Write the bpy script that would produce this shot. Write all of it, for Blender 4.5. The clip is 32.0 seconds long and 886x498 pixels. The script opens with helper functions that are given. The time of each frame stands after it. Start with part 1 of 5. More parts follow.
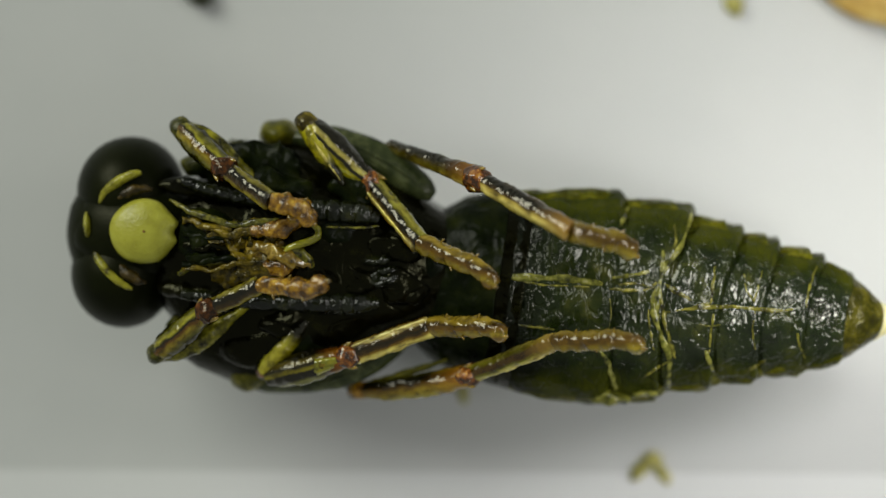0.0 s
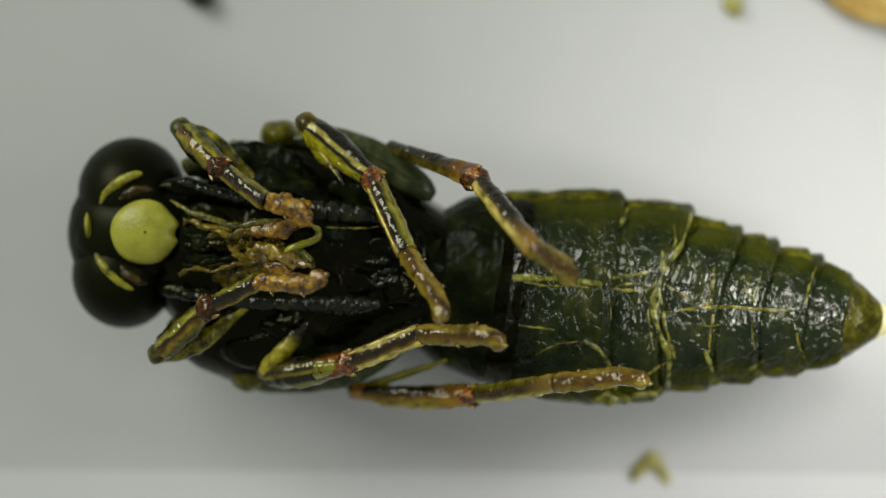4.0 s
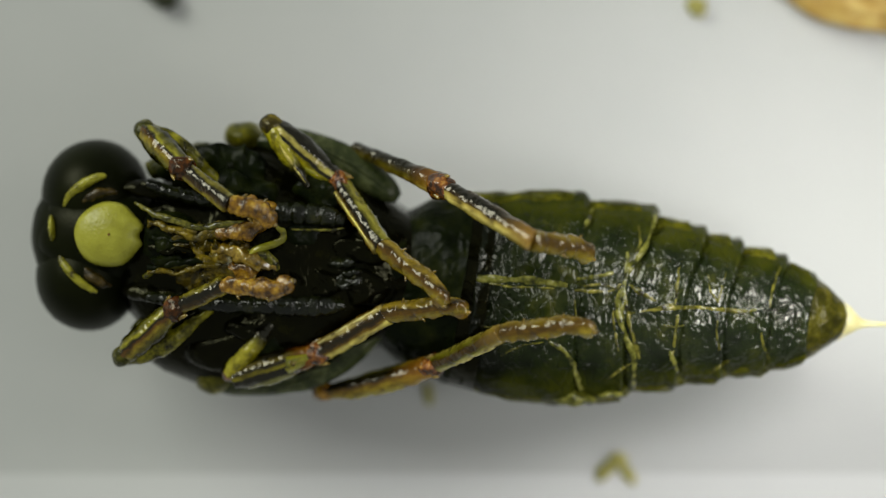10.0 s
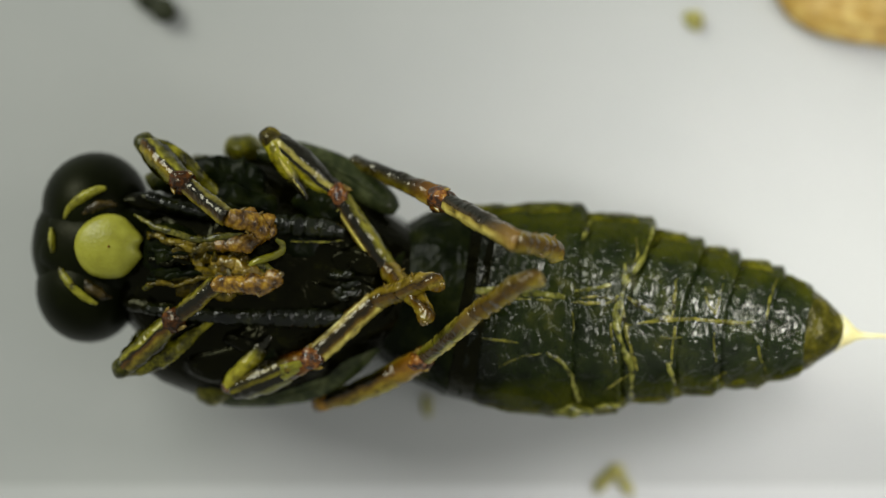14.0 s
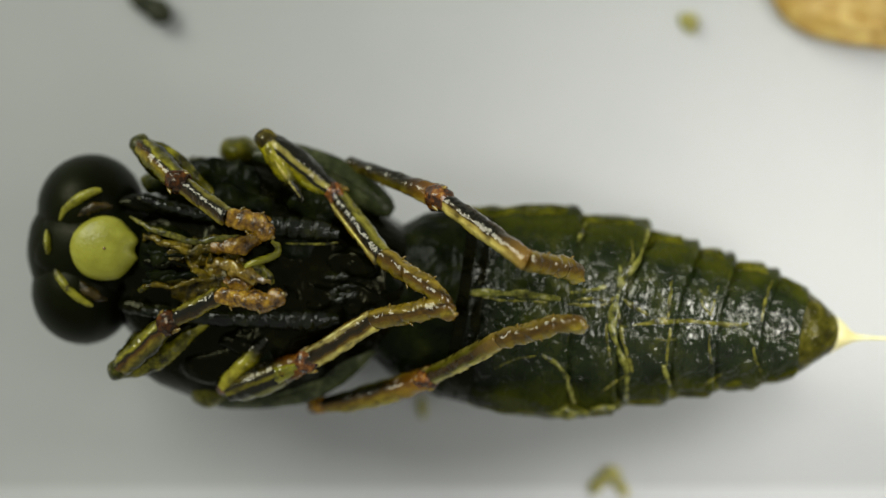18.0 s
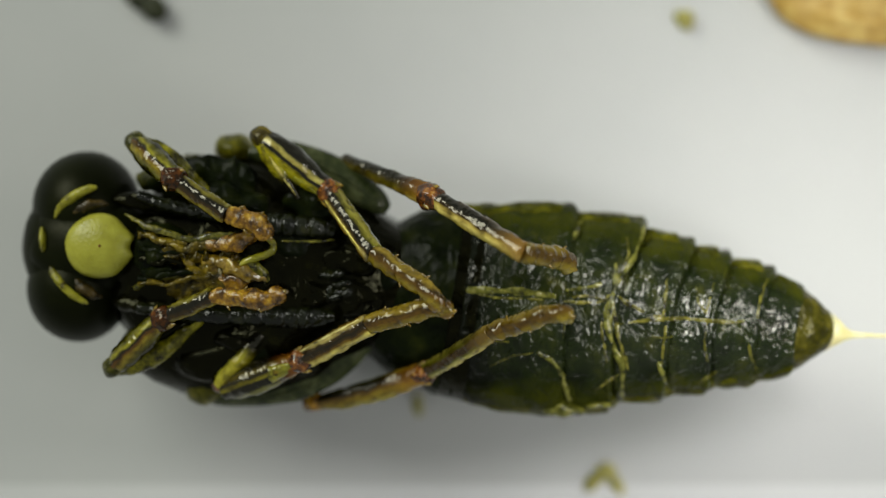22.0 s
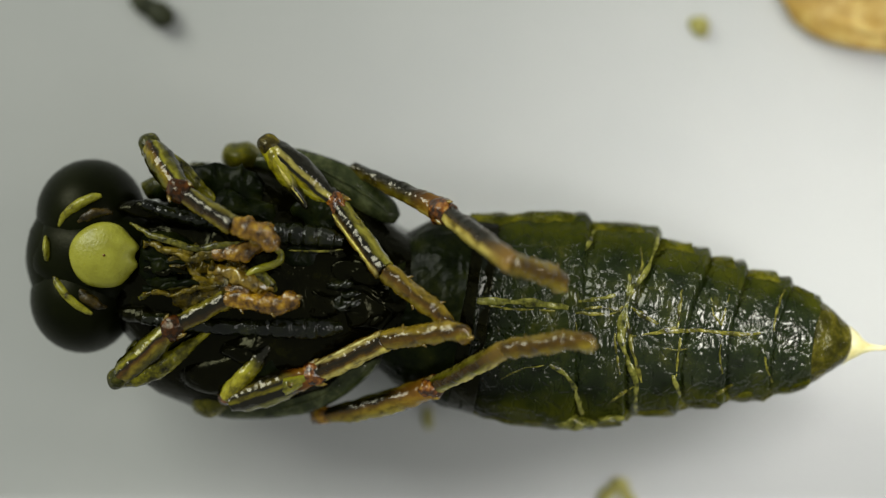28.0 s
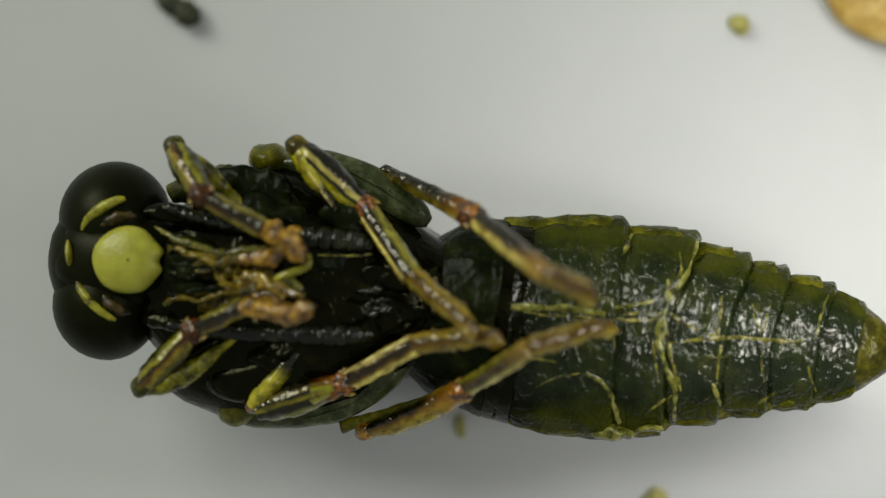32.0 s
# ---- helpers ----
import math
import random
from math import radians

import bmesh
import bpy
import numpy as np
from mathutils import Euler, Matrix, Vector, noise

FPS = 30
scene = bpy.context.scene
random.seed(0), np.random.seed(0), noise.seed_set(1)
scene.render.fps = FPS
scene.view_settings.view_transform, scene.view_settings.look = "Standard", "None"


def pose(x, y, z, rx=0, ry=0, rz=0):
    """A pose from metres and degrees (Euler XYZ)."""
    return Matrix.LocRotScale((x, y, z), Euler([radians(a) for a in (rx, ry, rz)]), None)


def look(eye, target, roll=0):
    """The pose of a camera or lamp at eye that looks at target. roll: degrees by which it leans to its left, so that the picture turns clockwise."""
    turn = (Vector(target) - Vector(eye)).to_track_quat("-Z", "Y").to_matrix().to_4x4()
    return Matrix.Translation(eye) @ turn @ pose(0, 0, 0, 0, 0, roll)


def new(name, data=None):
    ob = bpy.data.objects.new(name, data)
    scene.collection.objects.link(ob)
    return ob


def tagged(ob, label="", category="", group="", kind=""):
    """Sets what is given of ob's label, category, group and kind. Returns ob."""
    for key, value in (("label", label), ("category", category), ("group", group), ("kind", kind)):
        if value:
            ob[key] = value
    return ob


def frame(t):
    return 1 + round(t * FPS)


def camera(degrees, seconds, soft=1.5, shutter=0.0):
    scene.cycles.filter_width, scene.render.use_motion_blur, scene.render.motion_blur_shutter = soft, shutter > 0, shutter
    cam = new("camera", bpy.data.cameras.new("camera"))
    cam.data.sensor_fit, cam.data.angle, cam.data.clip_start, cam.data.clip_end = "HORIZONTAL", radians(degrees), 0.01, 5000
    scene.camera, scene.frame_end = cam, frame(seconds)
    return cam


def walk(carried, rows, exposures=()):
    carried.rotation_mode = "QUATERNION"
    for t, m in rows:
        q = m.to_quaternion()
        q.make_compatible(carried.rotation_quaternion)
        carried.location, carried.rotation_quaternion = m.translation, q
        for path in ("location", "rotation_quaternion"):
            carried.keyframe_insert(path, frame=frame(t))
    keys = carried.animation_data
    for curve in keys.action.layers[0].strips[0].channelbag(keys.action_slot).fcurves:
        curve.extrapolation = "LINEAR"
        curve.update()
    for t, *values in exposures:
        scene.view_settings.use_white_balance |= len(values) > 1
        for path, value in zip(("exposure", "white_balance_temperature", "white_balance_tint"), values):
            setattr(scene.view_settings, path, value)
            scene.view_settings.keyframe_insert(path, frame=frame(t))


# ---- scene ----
from mathutils.bvhtree import BVHTree

# ---- scale: plan millimetres fitted to the camera's view, about the point under it at rest ----
MM = 0.001
DIST = 7.84 / math.tan(radians(12))
MID = 2.5
HIGH = DIST + MID
GROUND = -1.6


def at(u, v, z):
    """Plan millimetres seen from the camera's height, on the level z, as a place in metres."""
    k = (HIGH - z) / DIST
    return Vector((u * k, v * k, z)) * MM


cam = camera(24, 32.0, soft=1.3, shutter=0.5)
cam.data.dof.use_dof = True
cam.data.dof.focus_distance = 0.03605
cam.data.dof.aperture_fstop = 42.0
walk(cam, [
    (0.0, pose(0, 0, 0.039269, -0.061, 0.749, 0.228)),
    (0.5, pose(0, 0, 0.039235, -0.064, 0.742, 0.233)),
    (1.0, pose(0, 0, 0.039235, -0.069, 0.742, 0.287)),
    (1.5, pose(0, 0, 0.039267, -0.070, 0.750, 0.325)),
    (2.0, pose(0, 0, 0.039300, -0.075, 0.754, 0.327)),
    (2.5, pose(0, 0, 0.039343, -0.062, 0.756, 0.240)),
    (3.0, pose(0, 0, 0.039343, -0.051, 0.753, 0.179)),
    (3.5, pose(0, 0, 0.039372, -0.048, 0.754, 0.215)),
    (5.5, pose(0, 0, 0.039262, -0.037, 0.739, 0.074)),
    (6.0, pose(0, 0, 0.039273, -0.028, 0.742, 0.061)),
    (6.5, pose(0, 0, 0.039295, -0.023, 0.738, 0.035)),
    (7.0, pose(0, 0, 0.039315, -0.016, 0.693, -0.025)),
    (7.5, pose(0, 0, 0.039363, -0.008, 0.536, 0.015)),
    (8.0, pose(0, 0, 0.039401, -0.005, 0.365, 0.009)),
    (8.5, pose(0, 0, 0.039398, -0.005, 0.185, -0.001)),
    (9.0, pose(0, 0, 0.039374, -0.003, 0.011, 0.002)),
    (9.5, pose(0, 0, 0.039331, -0.008, -0.121, 0.011)),
    (10.0, pose(0, 0, 0.039345, -0.009, -0.211, 0.017)),
    (10.5, pose(0, 0, 0.039377, -0.009, -0.259, 0.049)),
    (11.0, pose(0, 0, 0.039411, -0.011, -0.276, 0.072)),
    (11.5, pose(0, 0, 0.039411, -0.009, -0.281, 0.067)),
    (12.0, pose(0, 0, 0.039406, 0.011, -0.278, 0.047)),
    (12.5, pose(0, 0, 0.039413, 0.090, -0.262, 0.010)),
    (13.0, pose(0, 0, 0.039463, 0.174, -0.254, -0.003)),
    (13.5, pose(0, 0, 0.039488, 0.256, -0.254, 0.004)),
    (14.0, pose(0, 0, 0.039521, 0.322, -0.255, 0.015)),
    (14.5, pose(0, 0, 0.039511, 0.375, -0.248, 0.010)),
    (16.5, pose(0, 0, 0.039490, 0.428, -0.254, 0.041)),
    (17.0, pose(0, 0, 0.039497, 0.426, -0.273, 0.085)),
    (17.5, pose(0, 0, 0.039512, 0.398, -0.325, 0.080)),
    (18.0, pose(0, 0, 0.039543, 0.376, -0.379, 0.027)),
    (18.5, pose(0, 0, 0.039553, 0.362, -0.430, -0.019)),
    (19.0, pose(0, 0, 0.039548, 0.348, -0.473, -0.026)),
    (19.5, pose(0, 0, 0.039540, 0.333, -0.498, -0.044)),
    (20.0, pose(0, 0, 0.039543, 0.319, -0.507, -0.023)),
    (20.5, pose(0, 0, 0.039545, 0.305, -0.507, -0.013)),
    (21.0, pose(0, 0, 0.039545, 0.299, -0.504, 0.010)),
    (21.5, pose(0, 0, 0.039548, 0.289, -0.506, 0.015)),
    (22.0, pose(0, 0, 0.039524, 0.305, -0.503, 0.023)),
    (22.5, pose(0, 0, 0.039466, 0.375, -0.484, 0.107)),
    (23.0, pose(0, 0, 0.039389, 0.449, -0.446, 0.229)),
    (23.5, pose(0, 0, 0.039327, 0.509, -0.429, 0.265)),
    (24.0, pose(0, 0, 0.039309, 0.553, -0.426, 0.284)),
    (24.5, pose(0, 0, 0.039278, 0.575, -0.428, 0.308)),
    (25.0, pose(0, 0, 0.039283, 0.579, -0.431, 0.300)),
    (25.5, pose(0, 0, 0.039360, 0.581, -0.438, 0.209)),
    (27.5, pose(0, 0, 0.039062, 0.597, -0.338, 0.219)),
    (28.0, pose(0, 0, 0.038872, 0.589, -0.225, 0.152)),
    (28.5, pose(0, 0, 0.038718, 0.577, -0.122, 0.203)),
    (29.0, pose(0, 0, 0.038605, 0.563, -0.011, 0.226)),
    (29.5, pose(0, 0, 0.038463, 0.558, 0.099, 0.202)),
    (30.0, pose(0, 0, 0.038303, 0.573, 0.218, 0.160)),
    (30.5, pose(0, 0, 0.038175, 0.602, 0.334, 0.162)),
    (31.0, pose(0, 0, 0.038098, 0.642, 0.459, 0.156)),
    (31.5, pose(0, 0, 0.037999, 0.684, 0.576, 0.166)),
    (32.0, pose(0, 0, 0.037843, 0.728, 0.674, 0.147)),
])

# ---- light ----
world = bpy.data.worlds.new("world")
scene.world = world
world.use_nodes = True
world.node_tree.nodes["Background"].inputs[0].default_value = (0.95, 1.0, 0.925, 1)
world.node_tree.nodes["Background"].inputs[1].default_value = 0.28


def lamp(name, place, aim, size, power, colour, spread=180):
    data = bpy.data.lights.new(name, "AREA")
    data.shape, data.size, data.energy, data.color = "DISK", size, power, colour
    data.spread = radians(spread)
    ob = new(name, data)
    ob.matrix_world = look(Vector(place) * MM, Vector(aim) * MM)
    return ob


for place, power in (((11.5, -4, 18), 0.00028), ((9, 6, 19), 0.00026), ((13.5, 3.5, 17), 0.00028)):
    lamp("spot_lamp_light", place, (7.5, -1.2, 0), 0.005, power, (1.0, 0.985, 0.955), 76)


# Unseen soft fill lamp at the upper left, added to lighten the left side.
lamp("fill_light", (-90, 80, 84), (0, 0, 0), 0.085, 0.146, (0.97, 1.0, 0.88))


# ---- materials ----
def mat(name, stops, size=0.5, rough=0.35, bump=0.0, grain=0.15, coat=0.0, seed=0.0, metal=0.0, through_light=0.0, stretch=(1, 1, 1), rvar=0.08, fold=0.0, fsize=0.4, spec=0.4, tint=(1, 1, 1)):
    """stops: (position, colour) along a noise of that size in millimetres; bump in millimetres at the grain's size."""
    m = bpy.data.materials.new(name)
    m.use_nodes = True
    n, l = m.node_tree.nodes, m.node_tree.links
    bsdf = n["Principled BSDF"]
    co = n.new("ShaderNodeTexCoord")
    mp = n.new("ShaderNodeMapping")
    mp.inputs["Location"].default_value = (seed, seed * 0.7, seed * 0.3)
    mp.inputs["Scale"].default_value = [1000.0 * s for s in stretch]
    l.new(co.outputs["Object"], mp.inputs["Vector"])
    big = n.new("ShaderNodeTexNoise")
    big.inputs["Scale"].default_value = 1.0 / size
    big.inputs["Detail"].default_value = 5
    big.inputs["Roughness"].default_value = 0.62
    l.new(mp.outputs[0], big.inputs["Vector"])
    ramp = n.new("ShaderNodeValToRGB")
    while len(ramp.color_ramp.elements) < len(stops):
        ramp.color_ramp.elements.new(0.5)
    for e, (p, c) in zip(ramp.color_ramp.elements, stops):
        e.position, e.color = p, (*c, 1)
    l.new(big.outputs[0], ramp.inputs[0])
    l.new(ramp.outputs[0], bsdf.inputs["Base Color"])
    fine = n.new("ShaderNodeTexNoise")
    fine.inputs["Scale"].default_value = 1.0 / grain
    fine.inputs["Detail"].default_value = 4
    l.new(mp.outputs[0], fine.inputs["Vector"])
    rr = n.new("ShaderNodeMapRange")
    rr.inputs["To Min"].default_value, rr.inputs["To Max"].default_value = max(0.03, rough - rvar), rough + rvar
    rr.inputs["From Min"].default_value, rr.inputs["From Max"].default_value = 0.3, 0.7
    l.new(fine.outputs[0], rr.inputs[0])
    l.new(rr.outputs[0], bsdf.inputs["Roughness"])
    if bump:
        b = n.new("ShaderNodeBump")
        b.inputs["Distance"].default_value = bump * MM
        b.inputs["Strength"].default_value = 1.0
        l.new(fine.outputs[0], b.inputs["Height"])
        if fold:
            wide = n.new("ShaderNodeTexNoise")
            wide.inputs["Scale"].default_value = 1.0 / fsize
            wide.inputs["Detail"].default_value = 2
            wide.inputs["Distortion"].default_value = 1.2
            l.new(mp.outputs[0], wide.inputs["Vector"])
            b0 = n.new("ShaderNodeBump")
            b0.inputs["Distance"].default_value = fold * MM
            b0.inputs["Strength"].default_value = 1.0
            l.new(wide.outputs[0], b0.inputs["Height"])
            l.new(b0.outputs[0], b.inputs["Normal"])
        l.new(b.outputs[0], bsdf.inputs["Normal"])
    bsdf.inputs["Metallic"].default_value = metal
    bsdf.inputs["Specular IOR Level"].default_value = spec
    bsdf.inputs["Specular Tint"].default_value = (*tint, 1)
    bsdf.inputs["Coat Weight"].default_value = coat
    bsdf.inputs["Coat Roughness"].default_value = 0.05
    bsdf.inputs["Coat IOR"].default_value = 1.6
    if through_light:
        bsdf.inputs["Subsurface Weight"].default_value = through_light
        bsdf.inputs["Subsurface Radius"].default_value = (0.0003, 0.0002, 0.00008)
        bsdf.inputs["Subsurface Scale"].default_value = 0.6
    return m


BOARD = mat("grey_white_board", [(0.3, (0.465, 0.475, 0.47)), (0.7, (0.50, 0.505, 0.495))], size=6, rough=0.75, bump=0.01, grain=0.2)
# Lighter than the board: the bright strip's light is put into this colour.
LIGHT_STRIP = mat("light_strip_white", [(0.3, (0.575, 0.58, 0.58)), (0.7, (0.61, 0.615, 0.61))], size=6, rough=0.7, bump=0.01, grain=0.2)
BLACK = mat("black_chitin", [(0.3, (0.0005, 0.0005, 0.0002)), (0.58, (0.0022, 0.0022, 0.0005)), (0.74, (0.008, 0.008, 0.001)), (0.88, (0.03, 0.026, 0.004))], size=0.3, rough=0.15, rvar=0.06, bump=0.0015, grain=0.1, fold=0.03, fsize=0.34, spec=0.13, tint=(1, 0.98, 0.6))
EYE = mat("eye_surface", [(0.3, (0.0022, 0.0032, 0.0006)), (0.7, (0.0058, 0.0074, 0.0012))], size=0.6, rough=0.38, bump=0.003, grain=0.05, spec=0.09, tint=(1, 0.97, 0.7))
CHEEK = mat("brown_cheek", [(0.35, (0.006, 0.005, 0.001)), (0.55, (0.04, 0.026, 0.003)), (0.75, (0.10, 0.06, 0.006))], size=0.16, rough=0.3, bump=0.01, grain=0.06, spec=0.3)
GREEN = mat("dark_green_chitin", [(0.3, (0.0025, 0.0048, 0.0008)), (0.48, (0.007, 0.012, 0.0018)), (0.6, (0.015, 0.020, 0.0026)), (0.76, (0.05, 0.05, 0.006))], size=0.6, rough=0.17, rvar=0.07, bump=0.002, grain=0.16, fold=0.05, fsize=0.5, spec=0.45, stretch=(1.0, 0.9, 0.8), tint=(1, 0.99, 0.92))
DEEP = mat("blackish_green_chitin", [(0.3, (0.001, 0.0018, 0.0005)), (0.5, (0.0042, 0.0066, 0.0012)), (0.66, (0.012, 0.015, 0.002)), (0.84, (0.045, 0.045, 0.005))], size=0.5, rough=0.32, bump=0.003, grain=0.1, spec=0.06)
OLIVE = mat("olive_chitin", [(0.3, (0.008, 0.008, 0.0008)), (0.48, (0.032, 0.03, 0.002)), (0.62, (0.08, 0.07, 0.006)), (0.78, (0.2, 0.17, 0.015))], size=0.3, rough=0.22, bump=0.01, grain=0.07, fold=0.03, fsize=0.2, spec=0.25, tint=(1, 0.95, 0.7))
OLIVE_DARK = mat("dark_olive_chitin", [(0.3, (0.009, 0.011, 0.0014)), (0.5, (0.034, 0.035, 0.004)), (0.72, (0.13, 0.12, 0.014))], size=0.3, rough=0.28, bump=0.008, grain=0.07, fold=0.03, fsize=0.2, spec=0.2)
FLANK = mat("olive_flank_skin", [(0.3, (0.012, 0.014, 0.001)), (0.5, (0.048, 0.049, 0.003)), (0.66, (0.12, 0.112, 0.007)), (0.8, (0.24, 0.21, 0.015))], size=0.35, rough=0.3, bump=0.008, grain=0.07, fold=0.03, fsize=0.22, spec=0.05, tint=(1, 0.95, 0.7), through_light=0.15)
PAD = mat("wing_pad_skin", [(0.3, (0.008, 0.012, 0.003)), (0.5, (0.026, 0.034, 0.010)), (0.72, (0.085, 0.095, 0.036))], size=0.3, rough=0.2, bump=0.006, grain=0.05, fold=0.02, fsize=0.2, spec=0.35, tint=(1, 0.97, 0.85))
YELLOW = mat("yellow_face", [(0.3, (0.26, 0.25, 0.024)), (0.5, (0.33, 0.32, 0.032)), (0.7, (0.38, 0.37, 0.044))], size=0.3, rough=0.34, bump=0.01, grain=0.06)
STRIPE = mat("yellow_marking", [(0.33, (0.04, 0.032, 0.002)), (0.45, (0.20, 0.185, 0.008)), (0.7, (0.36, 0.34, 0.025))], size=0.16, rough=0.3, bump=0.012, grain=0.05)
RIDGE = mat("yellow_green_ridge", [(0.36, (0.016, 0.018, 0.002)), (0.47, (0.085, 0.086, 0.009)), (0.6, (0.18, 0.175, 0.03)), (0.76, (0.34, 0.32, 0.1))], size=0.17, rough=0.2, bump=0.008, grain=0.07)
BROWN = mat("dark_brown_leg", [(0.3, (0.005, 0.0036, 0.0006)), (0.47, (0.035, 0.026, 0.003)), (0.6, (0.11, 0.085, 0.008)), (0.78, (0.30, 0.22, 0.02))], size=0.16, rough=0.15, bump=0.008, grain=0.05, fold=0.012, fsize=0.09, stretch=(0.45, 1, 1), spec=0.45, tint=(1, 0.92, 0.65))
MOUTH = mat("olive_brown_mouth", [(0.33, (0.004, 0.0035, 0.0006)), (0.47, (0.05, 0.036, 0.002)), (0.6, (0.15, 0.105, 0.006)), (0.77, (0.34, 0.25, 0.025))], size=0.2, rough=0.16, bump=0.01, grain=0.06, fold=0.025, fsize=0.12, spec=0.4, tint=(1, 0.94, 0.7))
RIDGE_DULL = mat("dull_yellow_green_edge", [(0.36, (0.012, 0.011, 0.002)), (0.5, (0.09, 0.085, 0.007)), (0.66, (0.23, 0.205, 0.03)), (0.8, (0.42, 0.38, 0.12))], size=0.16, rough=0.16, bump=0.008, grain=0.06, spec=0.45)
FEELER = mat("black_feeler", [(0.3, (0.001, 0.0012, 0.0004)), (0.6, (0.007, 0.009, 0.002)), (0.8, (0.03, 0.03, 0.005))], size=0.3, rough=0.12, bump=0.006, grain=0.06, spec=0.4, fold=0.02, fsize=0.12)
AMBER = mat("amber_joint", [(0.36, (0.012, 0.004, 0.0006)), (0.49, (0.075, 0.02, 0.001)), (0.6, (0.24, 0.075, 0.004)), (0.76, (0.6, 0.38, 0.07))], size=0.12, rough=0.1, bump=0.012, grain=0.05, spec=0.5, coat=0.5, tint=(1, 0.93, 0.75), fold=0.02, fsize=0.1)
KNEE = mat("red_brown_knee", [(0.36, (0.008, 0.003, 0.0005)), (0.52, (0.04, 0.011, 0.001)), (0.68, (0.12, 0.035, 0.003)), (0.8, (0.34, 0.2, 0.04))], size=0.12, rough=0.12, bump=0.01, grain=0.05, spec=0.45, tint=(1, 0.93, 0.75))
TEGULA = mat("olive_yellow_skin", [(0.3, (0.025, 0.026, 0.0015)), (0.5, (0.09, 0.085, 0.004)), (0.72, (0.22, 0.19, 0.01))], size=0.35, rough=0.3, bump=0.006, grain=0.08, spec=0.2)
STUB = mat("mottled_yellow_leg_base", [(0.34, (0.010, 0.010, 0.001)), (0.46, (0.075, 0.07, 0.003)), (0.58, (0.2, 0.185, 0.006)), (0.76, (0.4, 0.36, 0.03))], size=0.24, rough=0.14, bump=0.008, grain=0.06, fold=0.02, fsize=0.12, spec=0.4, tint=(1, 0.95, 0.75))
FOREFOOT = mat("orange_amber_foot", [(0.38, (0.045, 0.018, 0.001)), (0.49, (0.19, 0.088, 0.003)), (0.61, (0.37, 0.2, 0.006)), (0.76, (0.72, 0.52, 0.08))], size=0.17, rough=0.08, bump=0.012, grain=0.05, spec=0.55, coat=0.3, tint=(1, 0.95, 0.8), fold=0.03, fsize=0.1)
GREENGOLD = mat("yellow_green_leg", [(0.33, (0.03, 0.027, 0.002)), (0.45, (0.13, 0.125, 0.005)), (0.58, (0.24, 0.23, 0.01)), (0.74, (0.38, 0.36, 0.04))], size=0.22, rough=0.14, bump=0.007, grain=0.06, fold=0.012, fsize=0.1, stretch=(0.35, 1, 1), spec=0.4, coat=0.6, tint=(1, 0.95, 0.7), through_light=0.2)
TARSUS = mat("amber_tarsus", [(0.3, (0.04, 0.024, 0.003)), (0.46, (0.13, 0.08, 0.005)), (0.6, (0.28, 0.18, 0.012)), (0.76, (0.5, 0.38, 0.06))], size=0.18, rough=0.16, bump=0.01, grain=0.05, spec=0.45, coat=0.8, tint=(1, 0.92, 0.65), fold=0.025, fsize=0.1)
PALE = mat("pale_yellow_tail", [(0.3, (0.52, 0.47, 0.20)), (0.7, (0.70, 0.66, 0.38))], size=0.3, rough=0.4, bump=0.01, grain=0.1, through_light=0.2)
CRUMB = mat("green_crumb", [(0.3, (0.20, 0.19, 0.04)), (0.7, (0.45, 0.41, 0.12))], size=0.3, rough=0.6, bump=0.05, grain=0.12)
DARKCRUMB = mat("dark_green_crumb", [(0.3, (0.008, 0.011, 0.003)), (0.7, (0.04, 0.045, 0.01))], size=0.3, rough=0.6, bump=0.05, grain=0.12)
OCHRE = mat("ochre_flake", [(0.3, (0.25, 0.14, 0.02)), (0.5, (0.42, 0.27, 0.06)), (0.7, (0.58, 0.43, 0.14))], size=0.4, rough=0.5, bump=0.05, grain=0.25)


